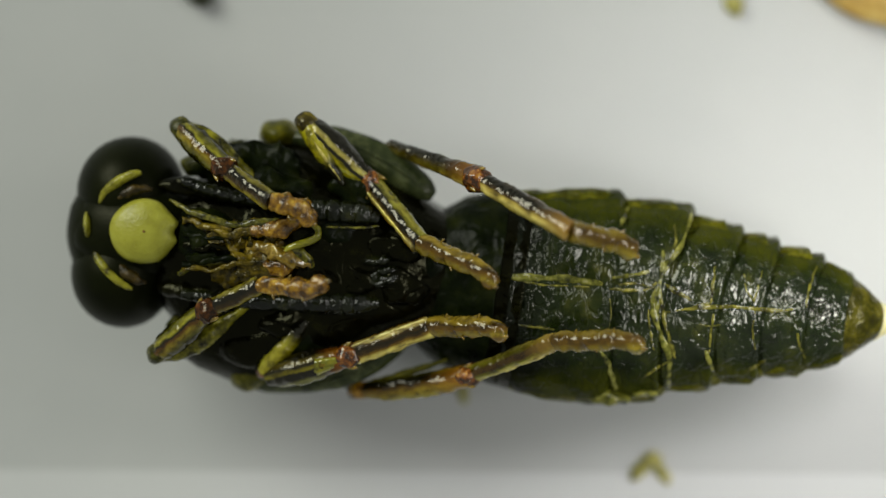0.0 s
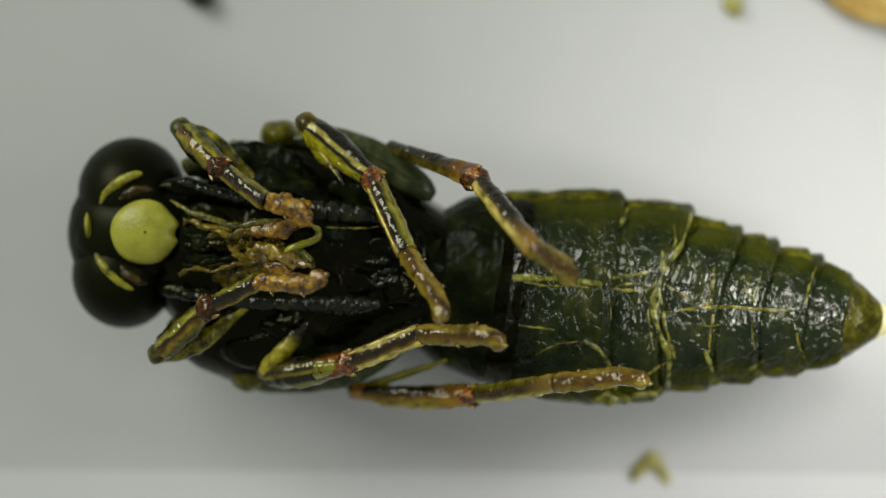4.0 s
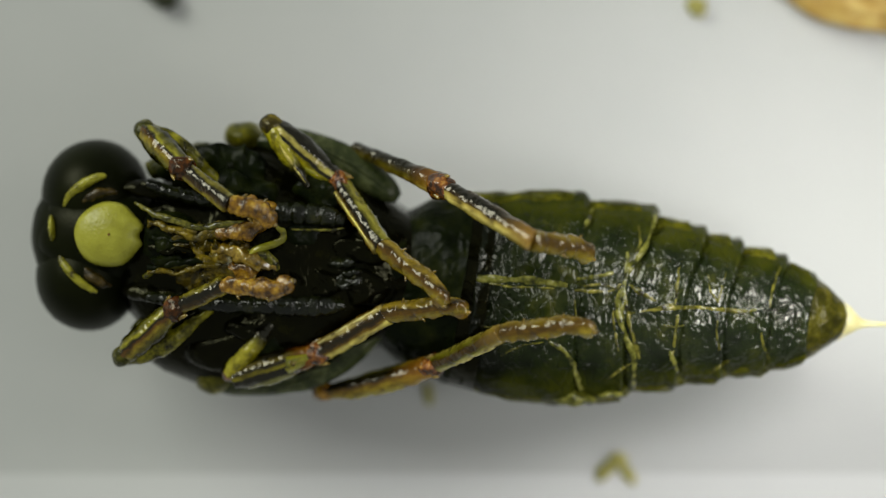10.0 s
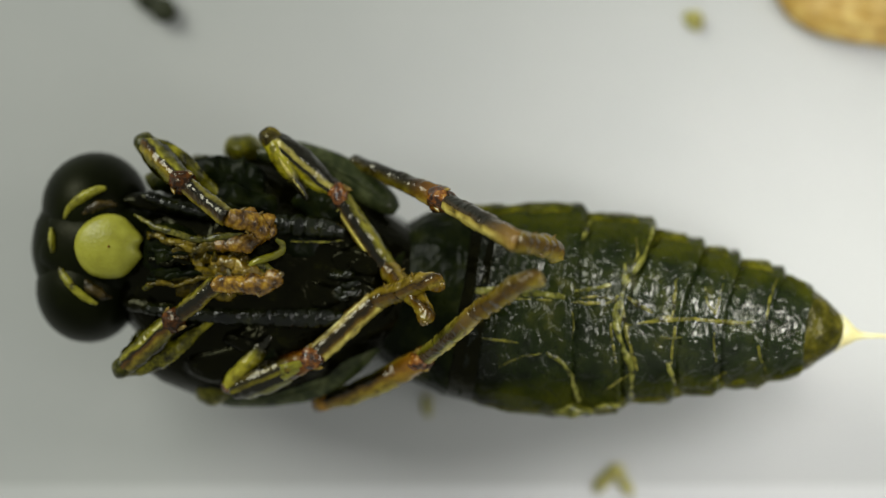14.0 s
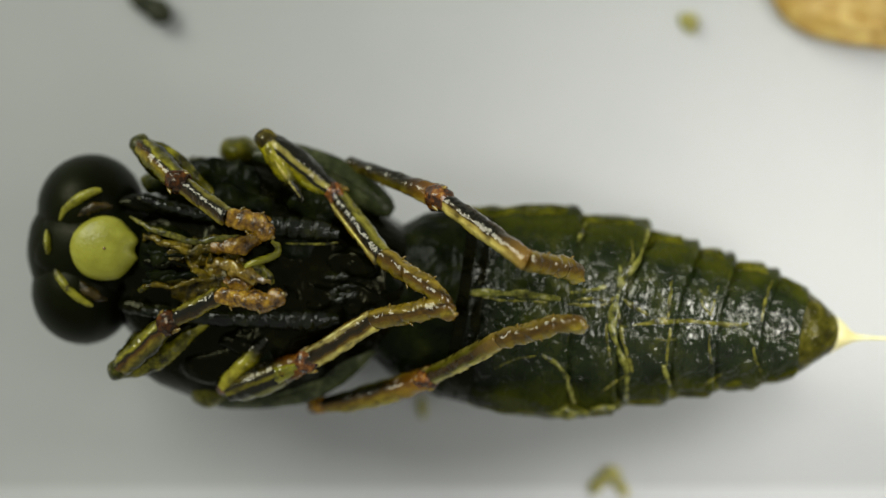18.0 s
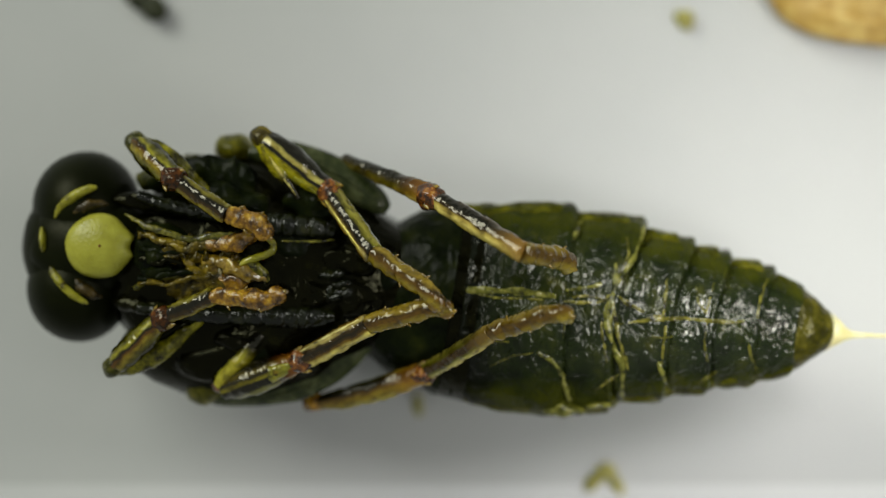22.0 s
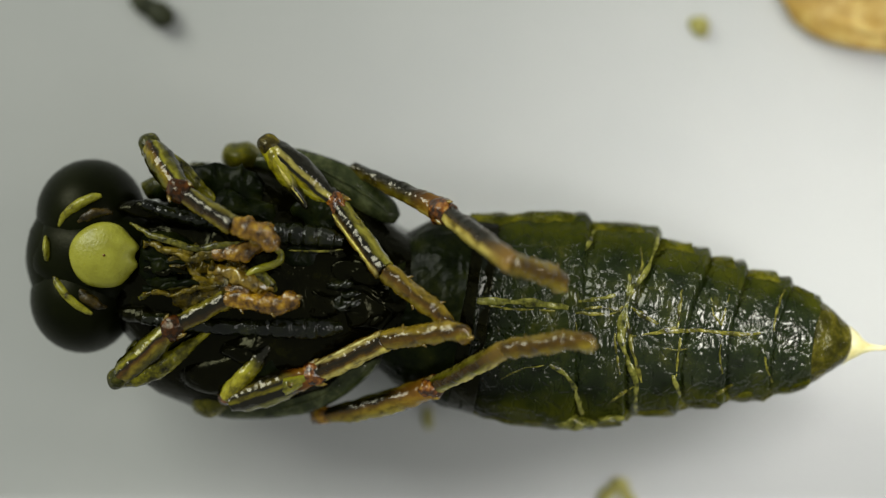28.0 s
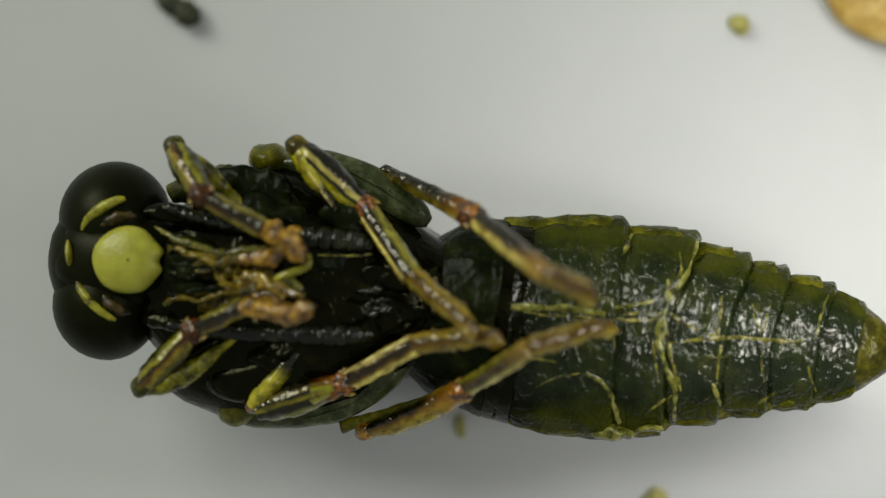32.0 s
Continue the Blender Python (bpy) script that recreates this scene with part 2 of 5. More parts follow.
def wrinkle(m, cell, crease, grain, fine, warp=0.6, stretch=(1, 1, 1), slope=0.28):
    """Crumpled skin: creases between uneven cells of that size and fine folds, all in millimetres."""
    n, l = m.node_tree.nodes, m.node_tree.links
    bsdf = n["Principled BSDF"]
    co = n.new("ShaderNodeTexCoord")
    mp = n.new("ShaderNodeMapping")
    mp.inputs["Scale"].default_value = [1000.0 * k for k in stretch]
    l.new(co.outputs["Object"], mp.inputs["Vector"])
    sway = n.new("ShaderNodeTexNoise")
    sway.inputs["Scale"].default_value = 0.9 / cell
    sway.inputs["Detail"].default_value = 3
    l.new(mp.outputs[0], sway.inputs["Vector"])
    mix = n.new("ShaderNodeVectorMath")
    mix.operation = "MULTIPLY_ADD"
    mix.inputs[1].default_value = (warp * cell * 2,) * 3
    l.new(sway.outputs["Color"], mix.inputs[0])
    l.new(mp.outputs[0], mix.inputs[2])
    cells = n.new("ShaderNodeTexVoronoi")
    cells.feature = "DISTANCE_TO_EDGE"
    cells.inputs["Scale"].default_value = 1.0 / cell
    l.new(mix.outputs[0], cells.inputs["Vector"])
    soft = n.new("ShaderNodeMapRange")
    soft.interpolation_type = "SMOOTHSTEP"
    soft.inputs["From Max"].default_value = slope
    l.new(cells.outputs["Distance"], soft.inputs[0])
    folds = n.new("ShaderNodeTexNoise")
    folds.noise_type = "RIDGED_MULTIFRACTAL"
    folds.inputs["Scale"].default_value = 1.0 / grain
    folds.inputs["Detail"].default_value = 2
    l.new(mix.outputs[0], folds.inputs["Vector"])
    b0 = n.new("ShaderNodeBump")
    b0.inputs["Distance"].default_value = crease * MM
    l.new(soft.outputs[0], b0.inputs["Height"])
    b1 = n.new("ShaderNodeBump")
    b1.inputs["Distance"].default_value = fine * MM
    l.new(folds.outputs[0], b1.inputs["Height"])
    if bsdf.inputs["Normal"].links:
        l.new(bsdf.inputs["Normal"].links[0].from_socket, b0.inputs["Normal"])
    l.new(b0.outputs[0], b1.inputs["Normal"])
    l.new(b1.outputs[0], bsdf.inputs["Normal"])
    return m


def rings_skin(m):
    """Along the body rings the shade at the waist is painted blackish, gloss rises towards the tail for its glints, and
    both flanks are dull olive.
    """
    n, l = m.node_tree.nodes, m.node_tree.links
    bsdf = n["Principled BSDF"]
    old = bsdf.inputs["Base Color"].links[0].from_socket
    co = n.new("ShaderNodeTexCoord")
    xyz = n.new("ShaderNodeSeparateXYZ")
    sway = n.new("ShaderNodeTexNoise")
    sway.inputs["Scale"].default_value = 1600.0
    sway.inputs["Detail"].default_value = 4
    l.new(co.outputs["Object"], xyz.inputs[0])
    l.new(co.outputs["Object"], sway.inputs["Vector"])

    def sums(kind, a, b, c=None):
        q = n.new("ShaderNodeMath")
        q.operation = kind
        for i, v in enumerate((a, b, c)):
            if v is None:
                continue
            if isinstance(v, (int, float)):
                q.inputs[i].default_value = v
            else:
                l.new(v, q.inputs[i])
        return q.outputs[0]

    def ease(v, a, b, c, d):
        q = n.new("ShaderNodeMapRange")
        q.interpolation_type = "SMOOTHSTEP"
        for i, k in enumerate((a, b, c, d)):
            q.inputs[i + 1].default_value = k
        l.new(v, q.inputs[0])
        return q.outputs[0]

    along = sums("MULTIPLY_ADD", xyz.outputs[0], 1000.0, 0.0)
    middle = sums("MULTIPLY_ADD", along, -0.09, -0.66)
    aside = sums("ABSOLUTE", sums("SUBTRACT", sums("MULTIPLY", xyz.outputs[1], 1000.0), middle), 0.0)
    past = sums("MAXIMUM", sums("SUBTRACT", along, 2.2), 0.0)
    width = sums("SUBTRACT", 1.87, sums("MULTIPLY", past, sums("MULTIPLY_ADD", past, 0.021, 0.155)))
    out = sums("ADD", sums("DIVIDE", aside, width), sums("MULTIPLY_ADD", sway.outputs[0], 0.3, -0.15))
    flank = ease(out, 0.66, 0.92, 0.0, 1.0)
    # Gloss is raised towards the tail so that the glints gather there.
    shine = ease(along, 2.2, 4.2, 0.28, 0.52)
    l.new(sums("MULTIPLY", shine, ease(out, 0.5, 0.85, 1.0, 0.12)), bsdf.inputs["Specular IOR Level"])
    # Shade behind the waist, painted into the skin colour with an uneven edge.
    waist_shade = ease(sums("MULTIPLY_ADD", sway.outputs[0], 0.9, along), 1.2, 1.95, 0.2, 1.0)
    mix = n.new("ShaderNodeMix")
    mix.data_type = "RGBA"
    mix.inputs["B"].default_value = (0.036, 0.040, 0.003, 1)
    l.new(sums("MULTIPLY", flank, ease(sway.outputs[0], 0.3, 0.6, 0.35, 0.95)), mix.inputs["Factor"])
    l.new(old, mix.inputs["A"])
    shade_mix = n.new("ShaderNodeMix")
    shade_mix.data_type = "RGBA"
    shade_mix.inputs["A"].default_value = (0.0008, 0.0012, 0.0003, 1)
    l.new(waist_shade, shade_mix.inputs["Factor"])
    l.new(mix.outputs["Result"], shade_mix.inputs["B"])
    l.new(shade_mix.outputs["Result"], bsdf.inputs["Base Color"])


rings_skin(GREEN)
wrinkle(GREEN, 0.3, 0.016, 0.4, 0.0022, 0.8, (1.15, 0.7, 1.0), 0.16)
wrinkle(DEEP, 0.5, 0.012, 0.3, 0.002)
wrinkle(FLANK, 0.24, 0.015, 0.15, 0.003)


def limb_mat(name, bands, seed=0.0, wander=0.28, reach=None, end=None, blotch=0.75, full=0.7):
    """Wet leg skin: bands along the limb, blotches and fine pits; towards its end, at reach millimetres, it turns to another colour."""
    m = mat(name, [(0.36, (0.09, 0.065, 0.01)), (0.47, (0.62, 0.57, 0.28)), (0.6, (1, 1, 0.7))], size=0.13, rough=0.11, rvar=0.07, spec=0.6, seed=seed, stretch=(0.5, 1, 1), tint=(1, 0.95, 0.8))
    n, l = m.node_tree.nodes, m.node_tree.links
    bsdf = n["Principled BSDF"]
    spots = bsdf.inputs["Base Color"].links[0].from_socket
    co = n.new("ShaderNodeTexCoord")
    xyz = n.new("ShaderNodeSeparateXYZ")
    l.new(co.outputs["Object"], xyz.inputs[0])
    drift = n.new("ShaderNodeTexNoise")
    drift.inputs["Scale"].default_value = 2600.0
    drift.inputs["Detail"].default_value = 4
    l.new(co.outputs["Object"], drift.inputs["Vector"])
    place = n.new("ShaderNodeMath")
    place.operation = "MULTIPLY_ADD"
    place.inputs[1].default_value = 2100.0
    l.new(xyz.outputs[1], place.inputs[0])
    swerve = n.new("ShaderNodeMath")
    swerve.operation = "MULTIPLY_ADD"
    swerve.inputs[1].default_value = wander
    swerve.inputs[2].default_value = 0.5 - wander / 2
    l.new(drift.outputs[0], swerve.inputs[0])
    l.new(swerve.outputs[0], place.inputs[2])
    ramp = n.new("ShaderNodeValToRGB")
    while len(ramp.color_ramp.elements) < len(bands):
        ramp.color_ramp.elements.new(0.5)
    for e, (p, c) in zip(ramp.color_ramp.elements, bands):
        e.position, e.color = p, (*c, 1)
    l.new(place.outputs[0], ramp.inputs[0])
    mix = n.new("ShaderNodeMix")
    mix.data_type, mix.blend_type = "RGBA", "MULTIPLY"
    mix.inputs["Factor"].default_value = blotch
    l.new(ramp.outputs[0], mix.inputs["A"])
    l.new(spots, mix.inputs["B"])
    out = mix.outputs["Result"]
    if reach:
        near = n.new("ShaderNodeMapRange")
        near.interpolation_type = "SMOOTHSTEP"
        near.inputs["From Min"].default_value, near.inputs["From Max"].default_value = 0.62 * reach * MM, 1.0 * reach * MM
        near.inputs["To Max"].default_value = full
        l.new(xyz.outputs[0], near.inputs[0])
        turn = n.new("ShaderNodeMix")
        turn.data_type = "RGBA"
        turn.inputs["B"].default_value = (*end, 1)
        l.new(near.outputs[0], turn.inputs["Factor"])
        l.new(out, turn.inputs["A"])
        out = turn.outputs["Result"]
    l.new(out, bsdf.inputs["Base Color"])
    pits = n.new("ShaderNodeTexNoise")
    pits.inputs["Scale"].default_value = 9000.0
    pits.inputs["Detail"].default_value = 3
    l.new(co.outputs["Object"], pits.inputs["Vector"])
    b1 = n.new("ShaderNodeBump")
    b1.inputs["Distance"].default_value = 0.014 * MM
    l.new(pits.outputs[0], b1.inputs["Height"])
    l.new(b1.outputs[0], bsdf.inputs["Normal"])
    return m


INK, UMBER, TAN, GOLD, CREAM = (0.004, 0.0035, 0.0006), (0.04, 0.020, 0.0012), (0.19, 0.11, 0.008), (0.36, 0.33, 0.010), (0.72, 0.62, 0.17)
RUST, MOSS = (0.26, 0.08, 0.003), (0.11, 0.105, 0.006)
# The pale band at 0.2 is the broken glint line, painted in.
SHIN = limb_mat("wet_brown_lower_leg", [(0.08, TAN), (0.2, (0.5, 0.42, 0.16)), (0.3, UMBER), (0.38, INK), (0.56, INK), (0.64, MOSS), (0.78, (0.28, 0.26, 0.04)), (0.95, MOSS)], 1.0)
# The pale band at 0.78 paints the sparkle along the upper edge.
SHIN_LOWER = limb_mat("wet_dark_lower_leg", [(0.08, CREAM), (0.24, CREAM), (0.33, TAN), (0.42, UMBER), (0.55, INK), (0.68, UMBER), (0.78, (0.5, 0.42, 0.18)), (0.92, TAN)], 1.6)
SHIN_PALE = limb_mat("wet_cream_lower_leg", [(0.08, (0.36, 0.29, 0.05)), (0.24, (0.68, 0.58, 0.2)), (0.37, (0.42, 0.32, 0.08)), (0.45, UMBER), (0.62, INK), (0.8, INK), (0.88, UMBER), (0.96, TAN)], 2.0, 0.26, 2.15, (0.24, 0.13, 0.02))
SHIN_OLIVE = limb_mat("wet_olive_lower_leg", [(0.08, CREAM), (0.24, (0.5, 0.46, 0.12)), (0.34, MOSS), (0.44, UMBER), (0.62, UMBER), (0.74, MOSS), (0.84, (0.24, 0.21, 0.04)), (0.95, UMBER)], 2.6, 0.26, 1.9, (0.2, 0.12, 0.018))
# The pale bands at 0.52 and 0.63 paint the sheen on its ridges.
THIGH = limb_mat("wet_dark_upper_leg", [(0.06, GOLD), (0.27, GOLD), (0.36, INK), (0.44, INK), (0.52, (0.42, 0.36, 0.1)), (0.63, (0.34, 0.3, 0.1)), (0.71, INK), (0.95, INK)], 3.0, 0.2)
THIGH_LOWER = limb_mat("wet_yellow_cored_upper_leg", [(0.06, (0.16, 0.16, 0.05)), (0.16, INK), (0.36, INK), (0.44, (0.17, 0.15, 0.008)), (0.52, (0.1, 0.085, 0.005)), (0.6, INK), (0.8, (0.1, 0.08, 0.015)), (0.92, INK)], 3.4, 0.28, 1.6, RUST)
HIND = limb_mat("wet_brown_hind_upper_leg", [(0.08, CREAM), (0.18, (0.34, 0.25, 0.04)), (0.3, (0.10, 0.082, 0.006)), (0.46, (0.045, 0.034, 0.003)), (0.6, INK), (0.8, INK), (0.95, MOSS)], 6.0, 0.28, 2.2, (0.22, 0.085, 0.006))
HIND_LOWER = limb_mat("wet_olive_hind_upper_leg", [(0.08, (0.3, 0.25, 0.03)), (0.28, (0.22, 0.15, 0.01)), (0.45, (0.09, 0.045, 0.003)), (0.58, INK), (0.72, INK), (0.84, MOSS), (0.95, (0.2, 0.18, 0.03))], 6.6, 0.28, 2.3, (0.24, 0.1, 0.007))
FOOT = limb_mat("wet_tan_foot", [(0.06, (0.291, 0.24, 0.0317)), (0.24, (0.186, 0.136, 0.0111)), (0.4, (0.0848, 0.048, 0.00317)), (0.6, (0.0646, 0.0331, 0.00238)), (0.78, (0.129, 0.0868, 0.00634)), (0.95, (0.202, 0.153, 0.0174))], 5.0, 0.45, blotch=0.62)
FOOT_OLIVE = limb_mat("wet_olive_foot", [(0.06, TAN), (0.22, (0.258, 0.198, 0.0158)), (0.4, (0.113, 0.0579, 0.00396)), (0.58, UMBER), (0.74, (0.258, 0.182, 0.0198)), (0.95, (0.178, 0.124, 0.0119))], 5.5, 0.4, blotch=0.62)
THIGH_YELLOW = limb_mat("wet_yellow_upper_leg", [(0.05, INK), (0.2, MOSS), (0.34, (0.26, 0.2, 0.015)), (0.5, (0.1, 0.045, 0.004)), (0.62, INK), (0.74, (0.3, 0.28, 0.02)), (0.86, MOSS), (0.97, INK)], 4.0, 0.4)
FORE_SHIN = limb_mat("wet_dark_fore_shin", [(0.05, MOSS), (0.2, (0.3, 0.24, 0.03)), (0.34, UMBER), (0.5, INK), (0.66, INK), (0.78, (0.2, 0.17, 0.02)), (0.9, MOSS), (0.97, INK)], 4.6, 0.35)
LEG_BASE = limb_mat("wet_yellow_leg_base", [(0.1, MOSS), (0.3, GOLD), (0.7, (0.45, 0.42, 0.05)), (0.9, MOSS)], 8.0, 0.3, 1.0, (0.003, 0.003, 0.0006), full=1.0)
# Cream colour that paints the glints on the legs.
GLINT = limb_mat("painted_glint", [(0.2, CREAM), (0.8, (0.8, 0.74, 0.42))], 7.0, 0.3, blotch=0.9)


# ---- mesh helpers ----
def part(name, bm, material, parent=None, label=""):
    me = bpy.data.meshes.new(name)
    bmesh.ops.recalc_face_normals(bm, faces=bm.faces)
    bm.to_mesh(me)
    bm.free()
    for p in me.polygons:
        p.use_smooth = True
    me.materials.append(material)
    ob = new(name, me)
    if parent:
        ob.parent = parent
    if label:
        ob["label"] = label
    return ob


def curve(rows, n):
    """A smooth run of n rows through the given ones."""
    a = np.array(rows, float)
    if len(a) == 2:
        t = np.linspace(0, 1, n)[:, None]
        return a[0] * (1 - t) + a[1] * t
    d = np.r_[0, np.cumsum(np.sqrt(np.hypot(*np.diff(a[:, :2], axis=0).T)) + 1e-6)]
    p = np.vstack([2 * a[0] - a[1], a, 2 * a[-1] - a[-2]])
    s = np.interp(np.linspace(0, d[-1], n), d, np.arange(len(a)))
    i = np.minimum(s.astype(int), len(a) - 2)
    f = (s - i)[:, None]
    p0, p1, p2, p3 = p[i], p[i + 1], p[i + 2], p[i + 3]
    out = 0.5 * (2 * p1 + (p2 - p0) * f + (2 * p0 - 5 * p1 + 4 * p2 - p3) * f ** 2 + (3 * p1 - p0 - 3 * p2 + p3) * f ** 3)
    return out


def skin(rings, closed=True):
    """A bmesh over rings of places, capped at both ends."""
    bm = bmesh.new()
    vs = [[bm.verts.new(p) for p in r] for r in rings]
    m = len(vs[0])
    for a, b in zip(vs, vs[1:]):
        for j in range(m if closed else m - 1):
            bm.faces.new((a[j], a[(j + 1) % m], b[(j + 1) % m], b[j]))
    if closed:
        for r in (vs[0], vs[-1]):
            c = bm.verts.new(sum((v.co for v in r), Vector()) / m)
            for j in range(m):
                bm.faces.new((r[j], r[(j + 1) % m], c))
    return bm


def loft(rows, n=40, m=28, bow=(0.0, 0.0), skew=(0.0, 0.0), rough=0.0, size=0.5, shape=None, plan=True, low=1.0):
    """A body along rows of (u, v, z, half width, half height) in plan millimetres."""
    c = curve(rows, n)
    c[:, 3:] = np.maximum(c[:, 3:], 0.004)
    d = np.gradient(c[:, :2], axis=0)
    d /= np.maximum(np.hypot(d[:, 0], d[:, 1]), 1e-9)[:, None]
    rings = []
    for i, (u, v, z, w, h) in enumerate(c):
        tu, tv = d[i]
        ring = []
        for j in range(m):
            a = 2 * math.pi * j / m
            ca, sa = math.cos(a), math.sin(a)
            g = 1.0
            if shape:
                g = shape(i / (n - 1), a)
            f = i / (n - 1)
            lag = (bow[0] + (bow[1] - bow[0]) * f) * ca * ca + (skew[0] + (skew[1] - skew[0]) * f) * ca
            x = u - tv * w * ca * g + lag * tu
            y = v + tu * w * ca * g + lag * tv
            q = Vector((x, y, z + h * sa * g * (low if sa < 0 else 1.0)))
            if rough:
                q += noise.noise_vector(q / size) * rough
            k = (HIGH - z) / DIST if plan else 1.0
            ring.append(Vector((q.x * k, q.y * k, max(q.z, GROUND) if plan else q.z)) * MM)
        rings.append(ring)
    return skin(rings)


def tube(rows, n=16, m=8, rough=0.0, size=0.2):
    """A strand along rows of (u, v, z, radius)."""
    return loft([(u, v, z, r, r) for u, v, z, r in rows], n, m, rough=rough, size=size)


def ball(u, v, z, a, b, c, turn=0.0, rough=0.0, size=0.4, m=32):
    """An ellipsoid with half axes a, b, c, turned in plan by degrees."""
    bm = bmesh.new()
    bmesh.ops.create_uvsphere(bm, u_segments=m, v_segments=m // 2, radius=1)
    k = (HIGH - z) / DIST
    ct, st = math.cos(radians(turn)), math.sin(radians(turn))
    for w in bm.verts:
        q = Vector((w.co.x * a, w.co.y * b, w.co.z * c))
        if rough:
            q += noise.noise_vector((q + Vector((u, v, z))) / size) * rough
        w.co = Vector(((u + q.x * ct - q.y * st) * k, (v + q.x * st + q.y * ct) * k, z + q.z)) * MM
    return bm


def rod(length, radii, m=16, rough=0.0, a0=None, a1=None, proud=0.0, bend=0.0, flat=1.0, x0=0.0, sag=0.0):
    """A limb along +X; radii are spread evenly; a0..a1 makes it a raised band over those angles."""
    n = 84
    rr = np.interp(np.linspace(0, 1, n), np.linspace(0, 1, len(radii)), radii)
    rings = []
    for i, r in enumerate(rr):
        f = i / (n - 1)
        y = bend * max(0.0, (f - 0.7) / 0.3) ** 2 - sag * math.sin(math.pi * f)
        ring = []
        if a0 is None:
            for j in range(m):
                a = 2 * math.pi * j / m
                q = Vector((f * length, y + r * math.cos(a), r * flat * math.sin(a)))
                q += noise.noise_vector(q * 5 + Vector((length * 9, 0, 0))) * rough + noise.noise_vector(q * 14) * 0.015
                ring.append(q * MM)
        else:
            wide = math.sin(math.pi * min(1, max(0, f))) ** 0.35 * (0.95 + 0.5 * noise.noise((f * length * 2.3, a0 * 0.37, proud * 90)))
            mid, half = (a0 + a1) / 2, (a1 - a0) / 2 * wide
            for s in (1, 0.5, 0, -0.5, -1):
                a = radians(mid + half * s)
                g = r + proud * (1 - 0.8 * s * s) + 0.012 * noise.noise((f * length * 18, s * 2, a0))
                ring.append(Vector((x0 + f * length, y + g * math.cos(a), g * flat * math.sin(a))) * MM)
            for s in (-1, 1):
                a = radians(mid + half * s)
                ring.append(Vector((x0 + f * length, y + 0.6 * r * math.cos(a), 0.6 * r * flat * math.sin(a))) * MM)
        rings.append(ring)
    return skin(rings)


def lump(x, y, z, a, b, c, rough=0.03, m=18):
    bm = bmesh.new()
    bmesh.ops.create_uvsphere(bm, u_segments=m, v_segments=m // 2, radius=1)
    for w in bm.verts:
        q = Vector((x + w.co.x * a, y + w.co.y * b, z + w.co.z * c))
        w.co = (q + noise.noise_vector(q * 6) * rough) * MM
    return bm


# ---- the ground ----
def slab(name, u0, u1, v0, v1, z0, z1, material, edge=0.0):
    bm = bmesh.new()
    bmesh.ops.create_cube(bm, size=1)
    for w in bm.verts:
        w.co = Vector((u0 if w.co.x < 0 else u1, v0 if w.co.y < 0 else v1, z0 if w.co.z < 0 else z1)) * MM
    if edge:
        bmesh.ops.bevel(bm, geom=bm.edges[:], offset=edge * MM, segments=3, affect="EDGES")
    ob = part(name, bm, material)
    for p in ob.data.polygons:
        p.use_smooth = False
    return ob


tagged(slab("ground", -400, 400, -400, 400, -20, GROUND, BOARD), "plain matt grey-white board under the insect", "ground", kind="structure")
# Added sheet that stands in for the bright strip along the lower edge.
tagged(slab("light_strip_sheet", -150, 150, -180, at(0, -3.977, GROUND).y / MM, GROUND, GROUND + 0.02, LIGHT_STRIP), "added lighter sheet standing in for a bright strip on the board", "paper")


# ---- the insect ----
insect = new("insect_pupa")
tagged(insect, "dark green insect pupa with yellow markings lying on its back", "insect")

THORAX = [(-5.35, 0.12, 1.5, 0.85, 0.9), (-4.7, -0.05, 1.45, 1.62, 1.15), (-4.3, -0.1, 1.43, 1.84, 1.2), (-3.9, -0.25, 1.42, 2.12, 1.25), (-3.0, -0.3, 1.42, 2.18, 1.3),
          (-2.2, -0.32, 1.4, 2.0, 1.28), (-1.4, -0.38, 1.38, 1.65, 1.22), (-0.7, -0.45, 1.35, 1.2, 1.1), (-0.3, -0.48, 1.35, 1.0, 1.0)]
ABDOMEN = [(-1.0, -0.5, 1.25, 0.95, 0.95), (-0.45, -0.6, 1.3, 1.42, 1.1), (0.16, -0.68, 1.36, 1.64, 1.2), (1.16, -0.82, 1.42, 1.81, 1.3), (2.16, -0.87, 1.42, 1.87, 1.32),
           (2.8, -0.91, 1.41, 1.81, 1.3), (3.4, -0.945, 1.42, 1.67, 1.26), (4.0, -1.01, 1.45, 1.5, 1.2), (4.66, -1.06, 1.5, 1.34, 1.13), (5.3, -1.1, 1.55, 1.18, 1.02),
           (5.9, -1.16, 1.62, 1.01, 0.9), (6.4, -1.2, 1.7, 0.82, 0.76), (6.8, -1.23, 1.8, 0.59, 0.58), (7.05, -1.25, 1.85, 0.42, 0.42), (7.17, -1.26, 1.87, 0.33, 0.33), (7.24, -1.265, 1.88, 0.2, 0.22)]


def level(rows, u, v, above=0.0):
    """The height of the upper skin of a body at a plan place."""
    a = curve(rows, 120)
    c, z, w, h = (np.interp(u, a[:, 0], a[:, i]) for i in (1, 2, 3, 4))
    f = max(0.0, 1 - ((v - c) / max(w, 1e-3)) ** 2)
    return float(z + h * math.sqrt(f) + above)


